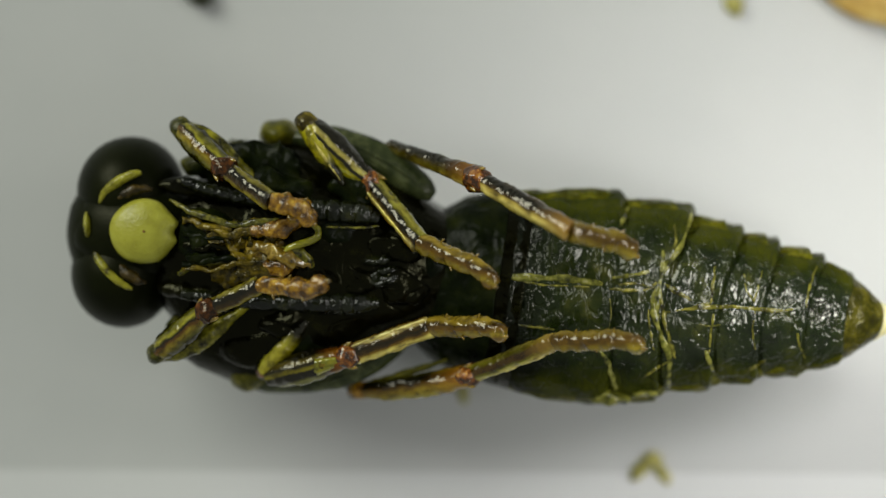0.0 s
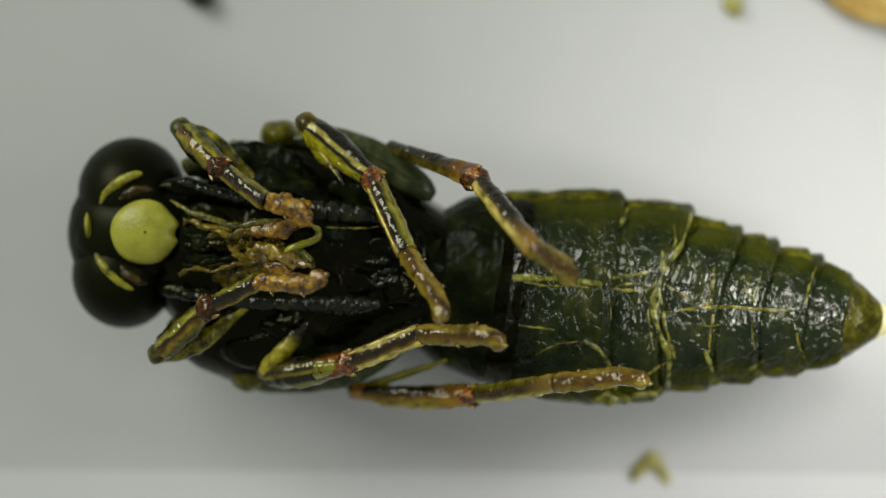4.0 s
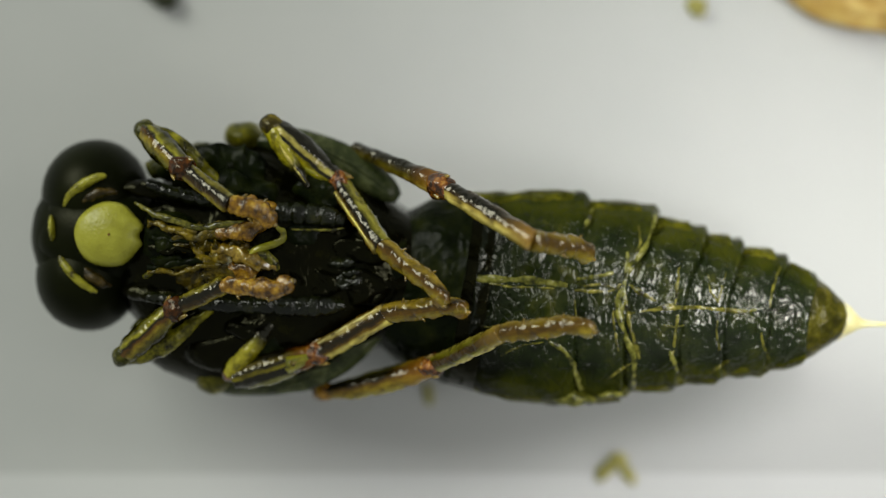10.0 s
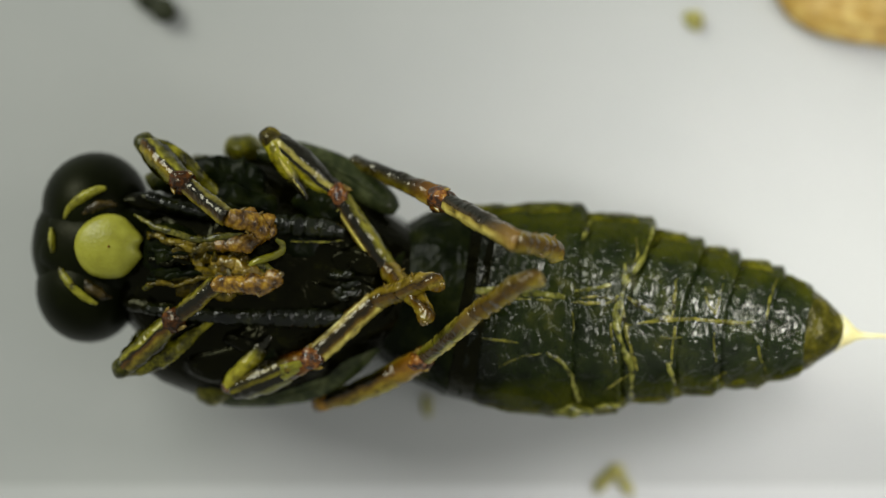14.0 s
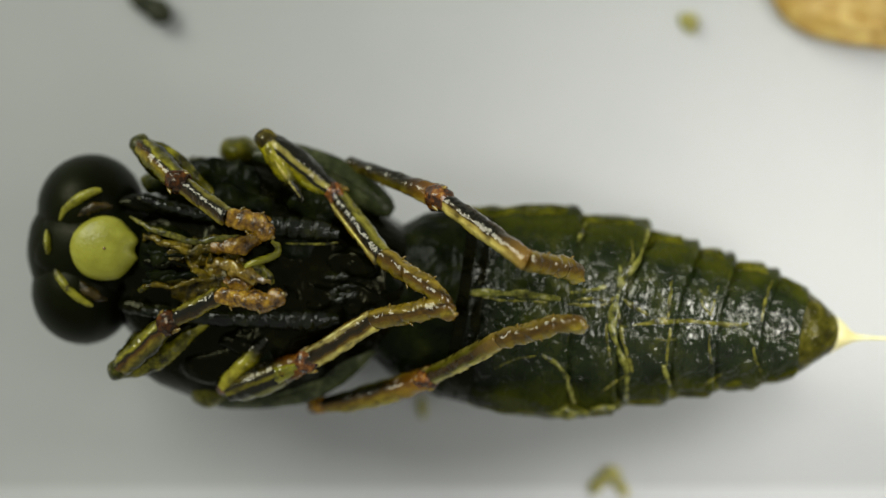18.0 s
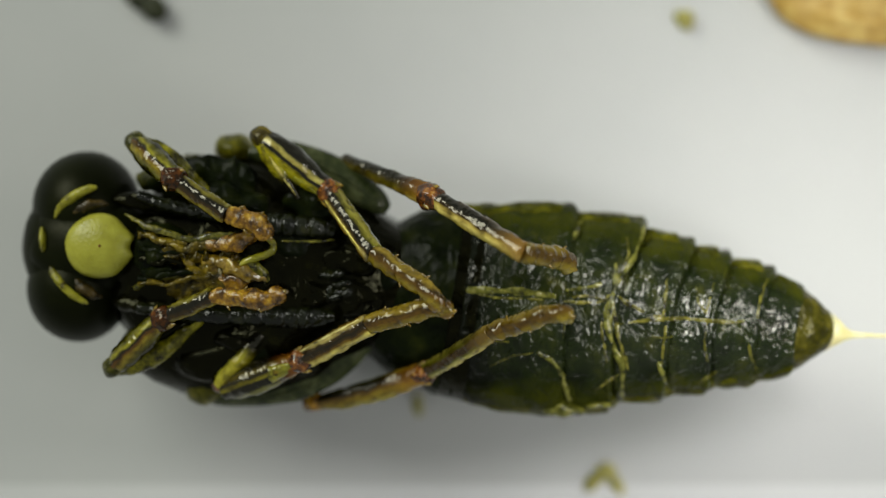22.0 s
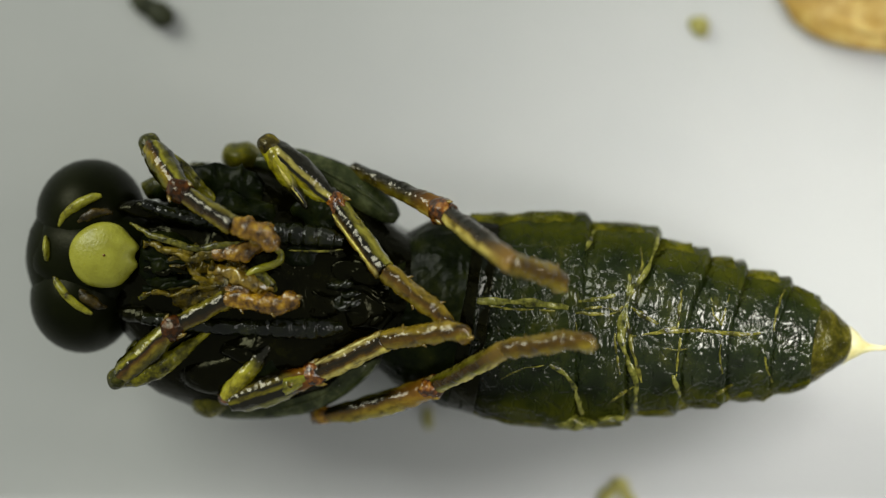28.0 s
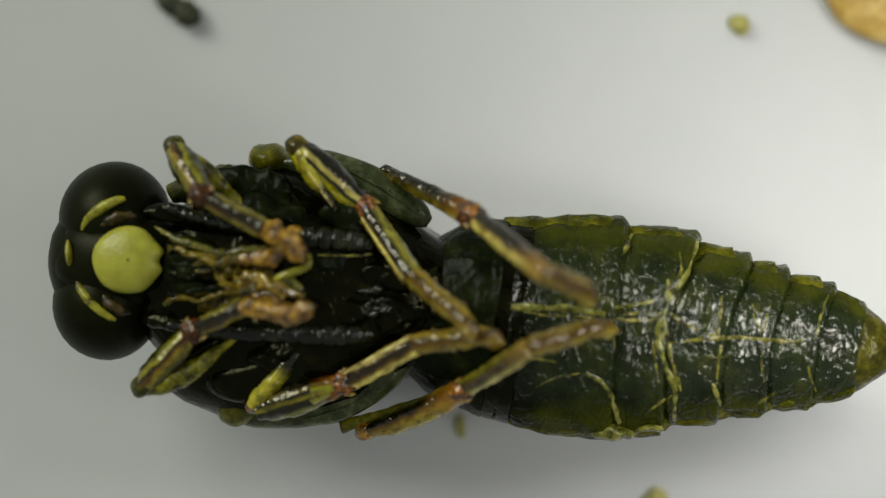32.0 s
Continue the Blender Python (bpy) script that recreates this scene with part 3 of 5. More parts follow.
def abdomen():
    cuts = [-0.9, 0.62, 2.43, 3.3, 4.26, 5.0, 5.78, 6.5, 7.19]
    bows = [0.0, 0.0, 0.12, 0.3, 0.24, 0.22, 0.22, 0.1, 0.0]
    lean = [0.0, 0.0, 0.04, 0.2, 0.18, 0.14, 0.12, 0.04, 0.0]
    a = curve(ABDOMEN, 200)
    spots, sides = [], []
    for i, (u0, u1) in enumerate(zip(cuts, cuts[1:])):
        us = np.linspace(u0 + (0.05 if i == 1 else -0.08), u1 + (-0.16 if i == 0 else 0.04), 30)
        rows = np.stack([us] + [np.interp(us, a[:, 0], a[:, k]) for k in (1, 2, 3, 4)], 1)
        step = (0.0, 0.02, 0.08, 0.15, 0.15, 0.15, 0.1, 0.0)[i]

        def lip(f, ang):
            ca = math.cos(ang)
            flank = max(0.0, ca) ** 2 + 0.55 * max(0.0, -ca) ** 2 + 0.25 * (1 - abs(ca))
            g = 1 + step * (f - 0.8) * flank
            if 0 < i < 7:
                g += 0.018 * math.exp(-((f - 0.9) / 0.07) ** 2) - 0.07 * max(0.0, (f - 0.93) / 0.07) ** 2 - 0.035 * math.exp(-((f - 0.1) / 0.07) ** 2)
                g += 0.012 * noise.noise((ang * 4.2, i * 3.7, 0.5)) * max(0.0, (f - 0.6) / 0.4)
            return g + 0.015 * noise.noise((f * 4.0, ang * 1.5, i * 3.1)) + 0.010 * noise.noise((f * 7, ang * 3.2, i * 5.7)) - 0.016 * abs(noise.noise((f * 4 + ang * 0.8, ang * 4.5, i * 7.3))) + 0.006 * noise.noise((f * 16, ang * 9, i * 2.3))
        bm = loft(rows, 80, 150, bow=bows[i:i + 2], skew=lean[i:i + 2], rough=0.03, size=0.4, shape=lip, low=2.25)
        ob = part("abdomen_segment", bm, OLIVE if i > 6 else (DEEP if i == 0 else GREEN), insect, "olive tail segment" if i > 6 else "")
        base = len(spots)
        spots += [w.co.copy() for w in ob.data.vertices]
        sides += [[base + k for k in p.vertices] for p in ob.data.polygons]
        if i == 0:
            # Black filler band: shade of the gap between two segments, put into colour.
            us = np.linspace(0.3, 0.9, 12)
            rows = np.stack([us] + [np.interp(us, a[:, 0], a[:, k]) * (0.975 if k > 2 else 1.0) for k in (1, 2, 3, 4)], 1)
            part("waist_gap_band", loft(rows, 20, 64, rough=0.03, size=0.3), BLACK, insect, "black band for the shade in the gap behind the waist")
        # the puffed olive margin of the ring on either flank
        if 0 < i < 7:
            for s in (1, -1):
                rim = []
                for f in (0.0, 0.2, 0.45, 0.7, 0.92, 1.04):
                    u = u0 + (u1 - u0) * f
                    c, zc, w = (float(np.interp(u, a[:, 0], a[:, k])) for k in (1, 2, 3))
                    w *= 1 + step * (f - 0.8) * (1 if s > 0 else 0.55)
                    r = (0.1, 0.2, 0.23, 0.25, 0.24, 0.1)[int(f * 5.01)] * (0.8 if u > 5.5 else 1.0)
                    rim.append((u + 0.85 * (bows[i] + (bows[i + 1] - bows[i]) * f + s * (lean[i] + (lean[i + 1] - lean[i]) * f)), c + s * (w - 0.86 * r), zc + 0.1, r, r * 1.6))
                part("flank_margin", loft(rim, 30, 20, rough=0.05, size=0.3), FLANK, insect, "puffed olive margin of a body ring")
    part("tail_spike", loft([(7.02, -1.25, 1.8, 0.40, 0.3), (7.14, -1.265, 1.82, 0.36, 0.28), (7.26, -1.28, 1.86, 0.29, 0.25), (7.4, -1.305, 1.9, 0.19, 0.18), (7.53, -1.32, 1.92, 0.1, 0.1), (7.68, -1.33, 1.93, 0.055, 0.055), (7.95, -1.34, 1.94, 0.036, 0.036), (8.7, -1.35, 1.95, 0.026, 0.026)], 40, 18, rough=0.012, size=0.2), PALE, insect, "pale yellow pointed tail spike")
    lines = [([(0.62, -0.51), (0.96, -0.54), (1.66, -0.56), (2.16, -0.62), (2.33, -0.66)], 0.062),
             ([(2.5, -0.53), (2.86, -0.49), (3.16, -0.42)], 0.038),
             ([(2.46, -0.72), (2.76, -0.75), (3.11, -0.74), (3.28, -0.62)], 0.025),
             ([(3.9, 0.66), (3.81, 0.31), (3.66, -0.04), (3.46, -0.34), (3.34, -0.59), (3.26, -0.84), (3.24, -1.09), (3.34, -1.49), (3.46, -1.79), (3.53, -2.0), (3.5, -2.3), (3.52, -2.5)], 0.05),
             ([(3.41, -0.05), (3.39, -0.35), (3.36, -0.62), (3.3, -0.95), (3.27, -1.2)], 0.045),
             ([(3.42, -0.64), (3.66, -0.79), (3.9, -0.92)], 0.03),
             ([(3.42, -1.15), (3.86, -1.09), (4.16, -1.05), (4.56, -1.04), (5.06, -1.07), (5.36, -1.10), (5.68, -1.08)], 0.028),
             ([(3.7, -1.12), (4.0, -1.03), (4.22, -0.98)], 0.03),
             ([(2.0, -1.64), (2.26, -1.79), (2.41, -1.99), (2.51, -2.24), (2.58, -2.52)], 0.042),
             ([(3.53, -2.0), (3.26, -2.14), (3.01, -2.34)], 0.022),
             ([(2.62, 0.36), (2.71, 0.56), (2.83, 0.74)], 0.04),
             ([(3.14, -1.1), (3.18, -1.49), (3.24, -1.82)], 0.018),
             ([(4.34, -0.2), (4.28, -0.59), (4.24, -0.99)], 0.022),
             ([(4.14, -1.8), (4.21, -1.99), (4.31, -2.24), (4.43, -2.44)], 0.04),
             ([(5.16, -0.3), (5.07, -0.69), (5.0, -0.96)], 0.014),
             ([(5.2, -1.98), (5.02, -2.08), (4.86, -2.19)], 0.024),
             ([(6.1, -0.32), (6.01, -0.59), (5.94, -0.85), (5.92, -1.06)], 0.02),
             ([(5.76, -1.5), (5.82, -1.75), (5.92, -1.95)], 0.02),
             ([(2.46, -0.9), (2.48, -1.15), (2.46, -1.4)], 0.018),
             ([(0.86, -1.38), (1.2, -1.42), (1.5, -1.46)], 0.018),
             ([(4.02, -1.35), (4.25, -1.38), (4.5, -1.34)], 0.014),
             ([(3.36, -0.5), (3.52, -0.2), (3.62, 0.1), (3.6, 0.4)], 0.022),
             ([(3.3, -0.75), (3.42, -1.2), (3.5, -1.55), (3.62, -1.95)], 0.03),
             ([(2.62, -0.66), (2.95, -0.64), (3.3, -0.72)], 0.02),
             ([(4.3, -1.15), (4.24, -1.5), (4.2, -1.85)], 0.02),
             ([(5.02, -1.1), (4.98, -1.45), (5.02, -1.8)], 0.014),
             ([(5.0, -0.95), (4.86, -0.72), (4.82, -0.45)], 0.014),
             ([(1.15, -1.9), (1.5, -1.72), (1.9, -1.66)], 0.016),
             ([(0.95, -0.62), (1.5, -0.68), (2.1, -0.7)], 0.02)]
    tree = BVHTree.FromPolygons(spots, sides)
    eye = Vector((0, 0, HIGH)) * MM
    for places, r in lines:
        run = []
        path = curve([(u, v, 0.0) for u, v in places], 48)
        for j, (u, v, _) in enumerate(path):
            hit = tree.ray_cast(eye, (at(u, v, 0) - eye).normalized())[0]
            if hit:
                f = j / 47
                q = r * (0.5 + 0.6 * math.sin(math.pi * f) ** 0.6) * max(0.3, 1 + (0.35 if r > 0.08 else 0.8) * noise.noise((u * 3.1, v * 3.1, r * 40)))
                run.append((u, v, hit.z / MM + 0.1 * q, 1.05 * q, 0.45 * q))
        part("ridge", loft(run, 72, 12, rough=0.02, size=0.14), RIDGE if r > 0.036 else RIDGE_DULL, insect, "thin raised yellow-green line")
    for u, v, a_, b_, t in [(2.45, -2.64, 0.42, 0.16, -2), (3.05, -2.56, 0.3, 0.1, 5), (2.35, -2.38, 0.2, 0.16, 40)]:
        part("pale_patch", ball(u, v, level(ABDOMEN, u, v) if v > -2 else 1.75, a_, b_, 0.06 if v > -2 else 0.3, t, 0.07, 0.2, 24), RIDGE, insect, "pale yellow-green patch")


def head():
    cap = part("head", loft([(-7.0, 0.22, 1.5, 0.3, 0.5), (-6.75, 0.22, 1.5, 0.7, 0.85), (-6.3, 0.24, 1.55, 0.95, 1.05), (-5.7, 0.22, 1.6, 0.95, 1.1), (-5.2, 0.18, 1.6, 0.85, 1.0), (-4.8, 0.1, 1.5, 0.7, 0.8)], 36, 36, rough=0.03, size=0.4), EYE, insect)
    part("eye", ball(-5.99, 0.955, 1.5, 0.95, 0.975, 1.08, -6), EYE, cap, "large dark compound eye")
    part("eye", ball(-6.13, -0.51, 1.5, 0.91, 0.95, 1.08, 4), EYE, cap, "large dark compound eye")
    part("crown", ball(-6.48, 0.2, 1.45, 0.63, 0.98, 0.95, 3, 0.02, 0.3), EYE, cap)
    # the round face plate, scalloped where the mouth begins
    bm = bmesh.new()
    top = bm.verts.new(at(-5.75, 0.25, 2.86))
    scallop = ((0, 7, 12, 18, 24, 39, 52, 66, 180), (0.49, 0.505, 0.56, 0.585, 0.56, 0.54, 0.555, 0.585, 0.6))
    rings = []
    for r, z in ((0.3, 2.84), (0.62, 2.79), (0.86, 2.73), (0.97, 2.67), (1.0, 2.58), (0.98, 2.4)):
        ring = []
        for j in range(96):
            a = 2 * math.pi * j / 96
            d = math.atan2(math.sin(a), math.cos(a))
            g = float(np.interp(abs(math.degrees(d + 0.03)), scallop[0], scallop[1])) + 0.006 * math.sin(5 * a)
            g = 0.6 + (g - 0.6) * min(1.0, max(0.0, (r - 0.62) / 0.3))
            ring.append(bm.verts.new(at(-5.75 + 1.06 * g * r * math.cos(a), 0.25 + g * r * math.sin(a) * 0.98, z)))
        rings.append(ring)
    for j in range(96):
        bm.faces.new((top, rings[0][j], rings[0][(j + 1) % 96]))
    for a, b in zip(rings, rings[1:]):
        for j in range(96):
            bm.faces.new((a[j], b[j], b[(j + 1) % 96], a[(j + 1) % 96]))
    plate = part("face_plate", bm, YELLOW, cap, "round matt yellow face plate")
    part("pore", ball(-5.77, 0.25, 2.86, 0.025, 0.025, 0.02, m=10), AMBER, insect, "tiny brown pore")
    part("crescent", tube([(-6.55, 0.74, 2.42, 0.03), (-6.45, 0.95, 2.5, 0.075), (-6.2, 1.15, 2.57, 0.09), (-5.95, 1.26, 2.59, 0.075), (-5.82, 1.29, 2.6, 0.03)], 30, 14, rough=0.014, size=0.12), STRIPE, cap, "yellow crescent beside the eye")
    part("crescent", tube([(-6.64, -0.1, 2.4, 0.03), (-6.55, -0.28, 2.48, 0.07), (-6.35, -0.52, 2.54, 0.08), (-6.12, -0.7, 2.57, 0.06), (-5.97, -0.78, 2.58, 0.025)], 30, 14, rough=0.014, size=0.12), STRIPE, cap, "yellow crescent beside the eye")
    part("cheek", tube([(-6.35, 0.72, 2.42, 0.05), (-6.12, 0.9, 2.5, 0.1), (-5.85, 1.0, 2.52, 0.09), (-5.62, 1.0, 2.5, 0.03)], 24, 14, rough=0.03, size=0.12), CHEEK, cap, "dull brown rim inside the eye")
    part("cheek", tube([(-6.3, -0.25, 2.44, 0.04), (-6.1, -0.47, 2.52, 0.1), (-5.9, -0.6, 2.52, 0.09), (-5.72, -0.66, 2.48, 0.03)], 24, 14, rough=0.03, size=0.12), CHEEK, cap, "dull brown rim inside the eye")
    part("spot", ball(-6.77, 0.36, 2.4, 0.065, 0.23, 0.16, 4, 0.02, 0.1), STRIPE, cap, "small yellow spot")


def mouthparts():
    def strand(name, material, label, rows, r=0.03, size=0.14, n=40):
        part(name, tube(rows, n, 14, rough=r, size=size), material, insect, label)

    part("labrum", loft([(-5.12, 0.25, 2.5, 0.34, 0.15), (-4.85, 0.24, 2.56, 0.46, 0.28), (-4.5, 0.15, 2.6, 0.42, 0.3), (-4.1, 0.06, 2.62, 0.36, 0.26), (-3.7, 0.0, 2.62, 0.3, 0.2), (-3.45, 0.0, 2.6, 0.12, 0.1)], 40, 28, rough=0.09, size=0.2), DEEP, insect, "dark wrinkled mouth shield")
    part("labium", loft([(-4.6, -0.5, 2.5, 0.2, 0.15), (-4.2, -0.4, 2.62, 0.34, 0.22), (-3.8, -0.3, 2.7, 0.4, 0.24), (-3.4, -0.22, 2.74, 0.34, 0.22), (-3.05, -0.15, 2.74, 0.14, 0.12)], 40, 24, rough=0.12, size=0.18), MOUTH, insect, "olive brown wrinkled lower lip")
    # the upper and the lower blade of the mouth, each with a paler edge
    strand("mandible", RIDGE_DULL, "yellow-green edge of the mouth", [(-5.32, 0.82, 2.7, 0.02), (-5.05, 0.66, 2.86, 0.05), (-4.8, 0.55, 2.94, 0.065), (-4.5, 0.46, 3.0, 0.06), (-4.25, 0.38, 3.02, 0.05), (-3.95, 0.4, 3.04, 0.07), (-3.6, 0.42, 3.06, 0.08), (-3.3, 0.44, 3.06, 0.05)])
    strand("mandible", MOUTH, "olive brown mouth blade", [(-4.9, 0.4, 2.82, 0.04), (-4.5, 0.3, 2.9, 0.1), (-4.2, 0.2, 2.94, 0.1), (-4.0, 0.3, 2.98, 0.1), (-3.7, 0.25, 3.0, 0.09), (-3.5, 0.22, 3.0, 0.03)], 0.05)
    strand("mandible", MOUTH, "olive brown mouth blade", [(-4.35, 0.35, 2.9, 0.05), (-4.28, 0.12, 2.92, 0.08), (-4.2, -0.05, 2.9, 0.08), (-4.1, -0.2, 2.86, 0.03)], 0.05)
    strand("mandible", RIDGE_DULL, "yellow-green edge of the mouth", [(-5.15, -0.5, 2.62, 0.04), (-4.95, -0.4, 2.74, 0.06), (-4.7, -0.32, 2.8, 0.05), (-4.3, -0.28, 2.84, 0.045), (-3.9, -0.3, 2.86, 0.03)])
    # palps that end in the wet amber clump
    strand("palp", FOREFOOT, "amber mouth palp", [(-3.95, 0.3, 3.0, 0.06), (-3.65, 0.28, 3.08, 0.12), (-3.35, 0.3, 3.12, 0.16), (-3.1, 0.42, 3.12, 0.13), (-2.95, 0.5, 3.1, 0.05)], 0.07)
    strand("palp", TARSUS, "amber mouth palp", [(-3.95, 0.05, 2.9, 0.08), (-3.6, -0.05, 3.0, 0.12), (-3.3, -0.18, 3.06, 0.14), (-3.0, -0.28, 3.06, 0.12), (-2.8, -0.34, 3.04, 0.04)], 0.07)
    strand("palp", GREENGOLD, "pale glossy curled palp tip", [(-2.8, 0.38, 3.12, 0.04), (-2.68, 0.28, 3.14, 0.06), (-2.74, 0.14, 3.14, 0.075), (-2.98, 0.04, 3.14, 0.075), (-3.2, -0.04, 3.12, 0.06), (-3.3, -0.18, 3.1, 0.04)], 0.02)
    strand("palp", RIDGE_DULL, "pale olive mouth palp", [(-3.2, -0.02, 3.02, 0.06), (-3.02, -0.12, 3.06, 0.12), (-2.86, -0.26, 3.04, 0.1), (-2.78, -0.38, 3.0, 0.04)], 0.03)
    for u, v, a, b, t, skin_ in [(-4.7, 0.05, 0.26, 0.14, -12, DEEP), (-4.45, 0.1, 0.22, 0.16, 15, MOUTH), (-4.1, 0.1, 0.24, 0.18, -10, MOUTH), (-3.75, -0.1, 0.26, 0.16, -20, TARSUS), (-3.5, 0.02, 0.2, 0.15, 10, MOUTH),
                                 (-4.75, -0.2, 0.3, 0.1, 8, DEEP), (-4.0, -0.25, 0.3, 0.12, -8, MOUTH), (-3.4, -0.4, 0.28, 0.14, -15, FOREFOOT), (-3.0, 0.62, 0.2, 0.2, 0, FOREFOOT), (-3.3, 0.75, 0.22, 0.18, -30, FOREFOOT)]:
        part("mouth_plate", ball(u, v, 2.86 if u < -3.45 else 3.0, a, b, 0.12, t, 0.1, 0.16, 24), skin_, insect, "wrinkled plate of the mouth")
    rng = random.Random(5)
    for i in range(5):
        v0, v1, u1 = (0.42, 0.2, -0.02, -0.3, -0.45)[i], (0.3, 0.12, -0.05, -0.18, -0.32)[i], (-4.2, -3.9, -4.3, -4.1, -3.8)[i]
        run = [(-5.08 + (u1 + 5.08) * f, v0 + (v1 - v0) * f + rng.uniform(-0.05, 0.05), 2.78 + 0.2 * math.sin(math.pi * 0.5 * f) + rng.uniform(-0.02, 0.03), rng.uniform(0.03, 0.075)) for f in (0, 0.22, 0.45, 0.7, 1)]
        part("mouth_fold", tube(run, 40, 12, rough=0.04, size=0.14), (MOUTH, DEEP, BLACK, DEEP, MOUTH)[i], insect, "wet dark fold of the mouth")
    # crumpled wet lumps where the mouthparts meet the fore feet
    for k in range(14):
        u, v = -4.25 + 1.05 * rng.random(), -0.32 + 0.72 * rng.random()
        part("mouth_lump", ball(u, v, 2.86 + 0.12 * rng.random(), rng.uniform(0.07, 0.16), rng.uniform(0.05, 0.11), 0.1, rng.uniform(-50, 50), 0.05, 0.1, 18), (MOUTH, TARSUS, RIDGE_DULL, MOUTH)[k % 4], insect, "crumpled lump of the mouth")
    for rows in ([(-5.1, 1.15, 0.1), (-4.5, 0.95, 0.13), (-3.8, 0.8, 0.14), (-3.1, 0.66, 0.17), (-2.5, 0.62, 0.2), (-1.95, 0.58, 0.2), (-1.6, 0.5, 0.1)], [(-5.1, -0.85, 0.1), (-4.4, -0.95, 0.13), (-3.4, -1.0, 0.15), (-2.6, -1.02, 0.18), (-2.0, -1.02, 0.18), (-1.6, -1.0, 0.08)]):
        c = curve([(u, v, 2.62, r) for u, v, r in rows], 120)
        gap = [1.04 - 0.17 * max(0.0, math.cos(i * 0.62 + 1.1 * math.sin(i * 0.21))) ** 4 for i in range(120)]
        ring = [(u, v, z, r * g, r * g) for g, (u, v, z, r) in zip(gap, c)]
        part("antenna", loft(ring, 200, 18, rough=0.02, size=0.1), FEELER, insect, "ringed black feeler folded along the chest")
    strand("suture", RIDGE_DULL, "thin pale seam of the chest", [(-2.55, 0.34, 2.74, 0.014), (-2.2, 0.33, 2.76, 0.022), (-1.85, 0.33, 2.76, 0.022), (-1.6, 0.36, 2.72, 0.012)], 0.01)


def chest():
    part("thorax", loft(THORAX, 60, 56, rough=0.1, size=0.55, low=2.25), BLACK, insect)
    for u, v, a, b, t in [(-2.3, 0.3, 0.5, 0.28, 10), (-2.1, -0.55, 0.5, 0.3, -8), (-1.3, 0.0, 0.5, 0.3, 0), (-1.2, -0.75, 0.45, 0.3, -10), (-3.3, 1.05, 0.6, 0.25, -20), (-3.2, -1.25, 0.55, 0.3, 20), (-0.7, -0.35, 0.4, 0.5, 0), (-4.35, -0.9, 0.5, 0.3, 25), (-2.0, 1.0, 0.5, 0.3, -25), (-3.6, 0.95, 0.4, 0.2, -15)]:
        part("coxa", ball(u, v, 2.5 if u < -0.8 else 2.2, a, b, 0.2, t, 0.16, 0.3, 24), DEEP if v > 0.2 or u > -1.0 else BLACK, insect)
    rng = random.Random(11)
    for k in range(9):
        u, v = rng.uniform(-1.75, -1.1), rng.uniform(-0.65, -0.25)
        part("chest_fold", ball(u, v, 2.62, rng.uniform(0.1, 0.2), rng.uniform(0.05, 0.09), 0.1, rng.uniform(-30, 30), 0.05, 0.12, 18), FEELER, insect, "wet black fold between the leg bases")
    part("wing_pad", loft([(-3.2, 1.9, 1.6, 0.12, 0.2), (-2.5, 1.86, 1.8, 0.27, 0.25), (-1.8, 1.6, 1.9, 0.33, 0.22), (-1.2, 1.27, 1.95, 0.30, 0.2), (-0.82, 1.01, 1.95, 0.22, 0.16), (-0.66, 0.9, 1.95, 0.1, 0.08)], 40, 24, rough=0.02, size=0.4), PAD, insect, "grey-green folded wing pad")
    part("vein", tube([(-2.4, 1.92, 2.06, 0.02), (-1.8, 1.66, 2.13, 0.028), (-1.2, 1.31, 2.16, 0.026), (-0.85, 1.04, 2.1, 0.015)], 30, 8, rough=0.02, size=0.2), PAD, insect)
    part("vein", tube([(-2.4, 1.72, 2.06, 0.02), (-1.8, 1.47, 2.1, 0.025), (-1.25, 1.15, 2.12, 0.02)], 30, 8, rough=0.02, size=0.2), PAD, insect)
    part("wing_pad", loft([(-4.05, -2.3, 1.35, 0.18, 0.25), (-3.5, -2.3, 1.5, 0.29, 0.28), (-2.7, -2.26, 1.62, 0.32, 0.26), (-2.05, -2.1, 1.72, 0.32, 0.22), (-1.45, -1.76, 1.8, 0.28, 0.18), (-1.0, -1.4, 1.8, 0.18, 0.14), (-0.8, -1.18, 1.8, 0.06, 0.06)], 48, 28, rough=0.03, size=0.4), PAD, insect, "grey-green folded wing pad")
    part("vein", tube([(-3.5, -2.42, 1.74, 0.02), (-2.7, -2.42, 1.84, 0.03), (-2.1, -2.24, 1.92, 0.028), (-1.5, -1.9, 1.95, 0.018)], 30, 8, rough=0.02, size=0.2), PAD, insect)
    part("side_plate", loft([(-4.9, 1.35, 2.0, 0.15, 0.2), (-4.3, 1.45, 2.2, 0.36, 0.2), (-3.5, 1.42, 2.25, 0.4, 0.2), (-3.0, 1.3, 2.25, 0.2, 0.2)], 50, 30, rough=0.12, size=0.25), DEEP, insect, "dark green side plate of the chest")
    part("side_plate", loft([(-4.6, -1.55, 2.0, 0.15, 0.2), (-4.0, -1.75, 2.15, 0.4, 0.3), (-3.3, -1.6, 2.3, 0.3, 0.25), (-2.6, -1.45, 2.3, 0.15, 0.15)], 36, 20, rough=0.05, size=0.3), BLACK, insect, "black side plate of the chest")
    part("tegula", ball(-3.35, 1.97, 1.5, 0.4, 0.27, 0.45, -5, 0.06, 0.3, 24), TEGULA, insect, "olive yellow wing base")
    part("tegula", ball(-3.86, -2.27, 1.45, 0.4, 0.29, 0.5, 5, 0.06, 0.3, 24), TEGULA, insect, "dark olive wing base")
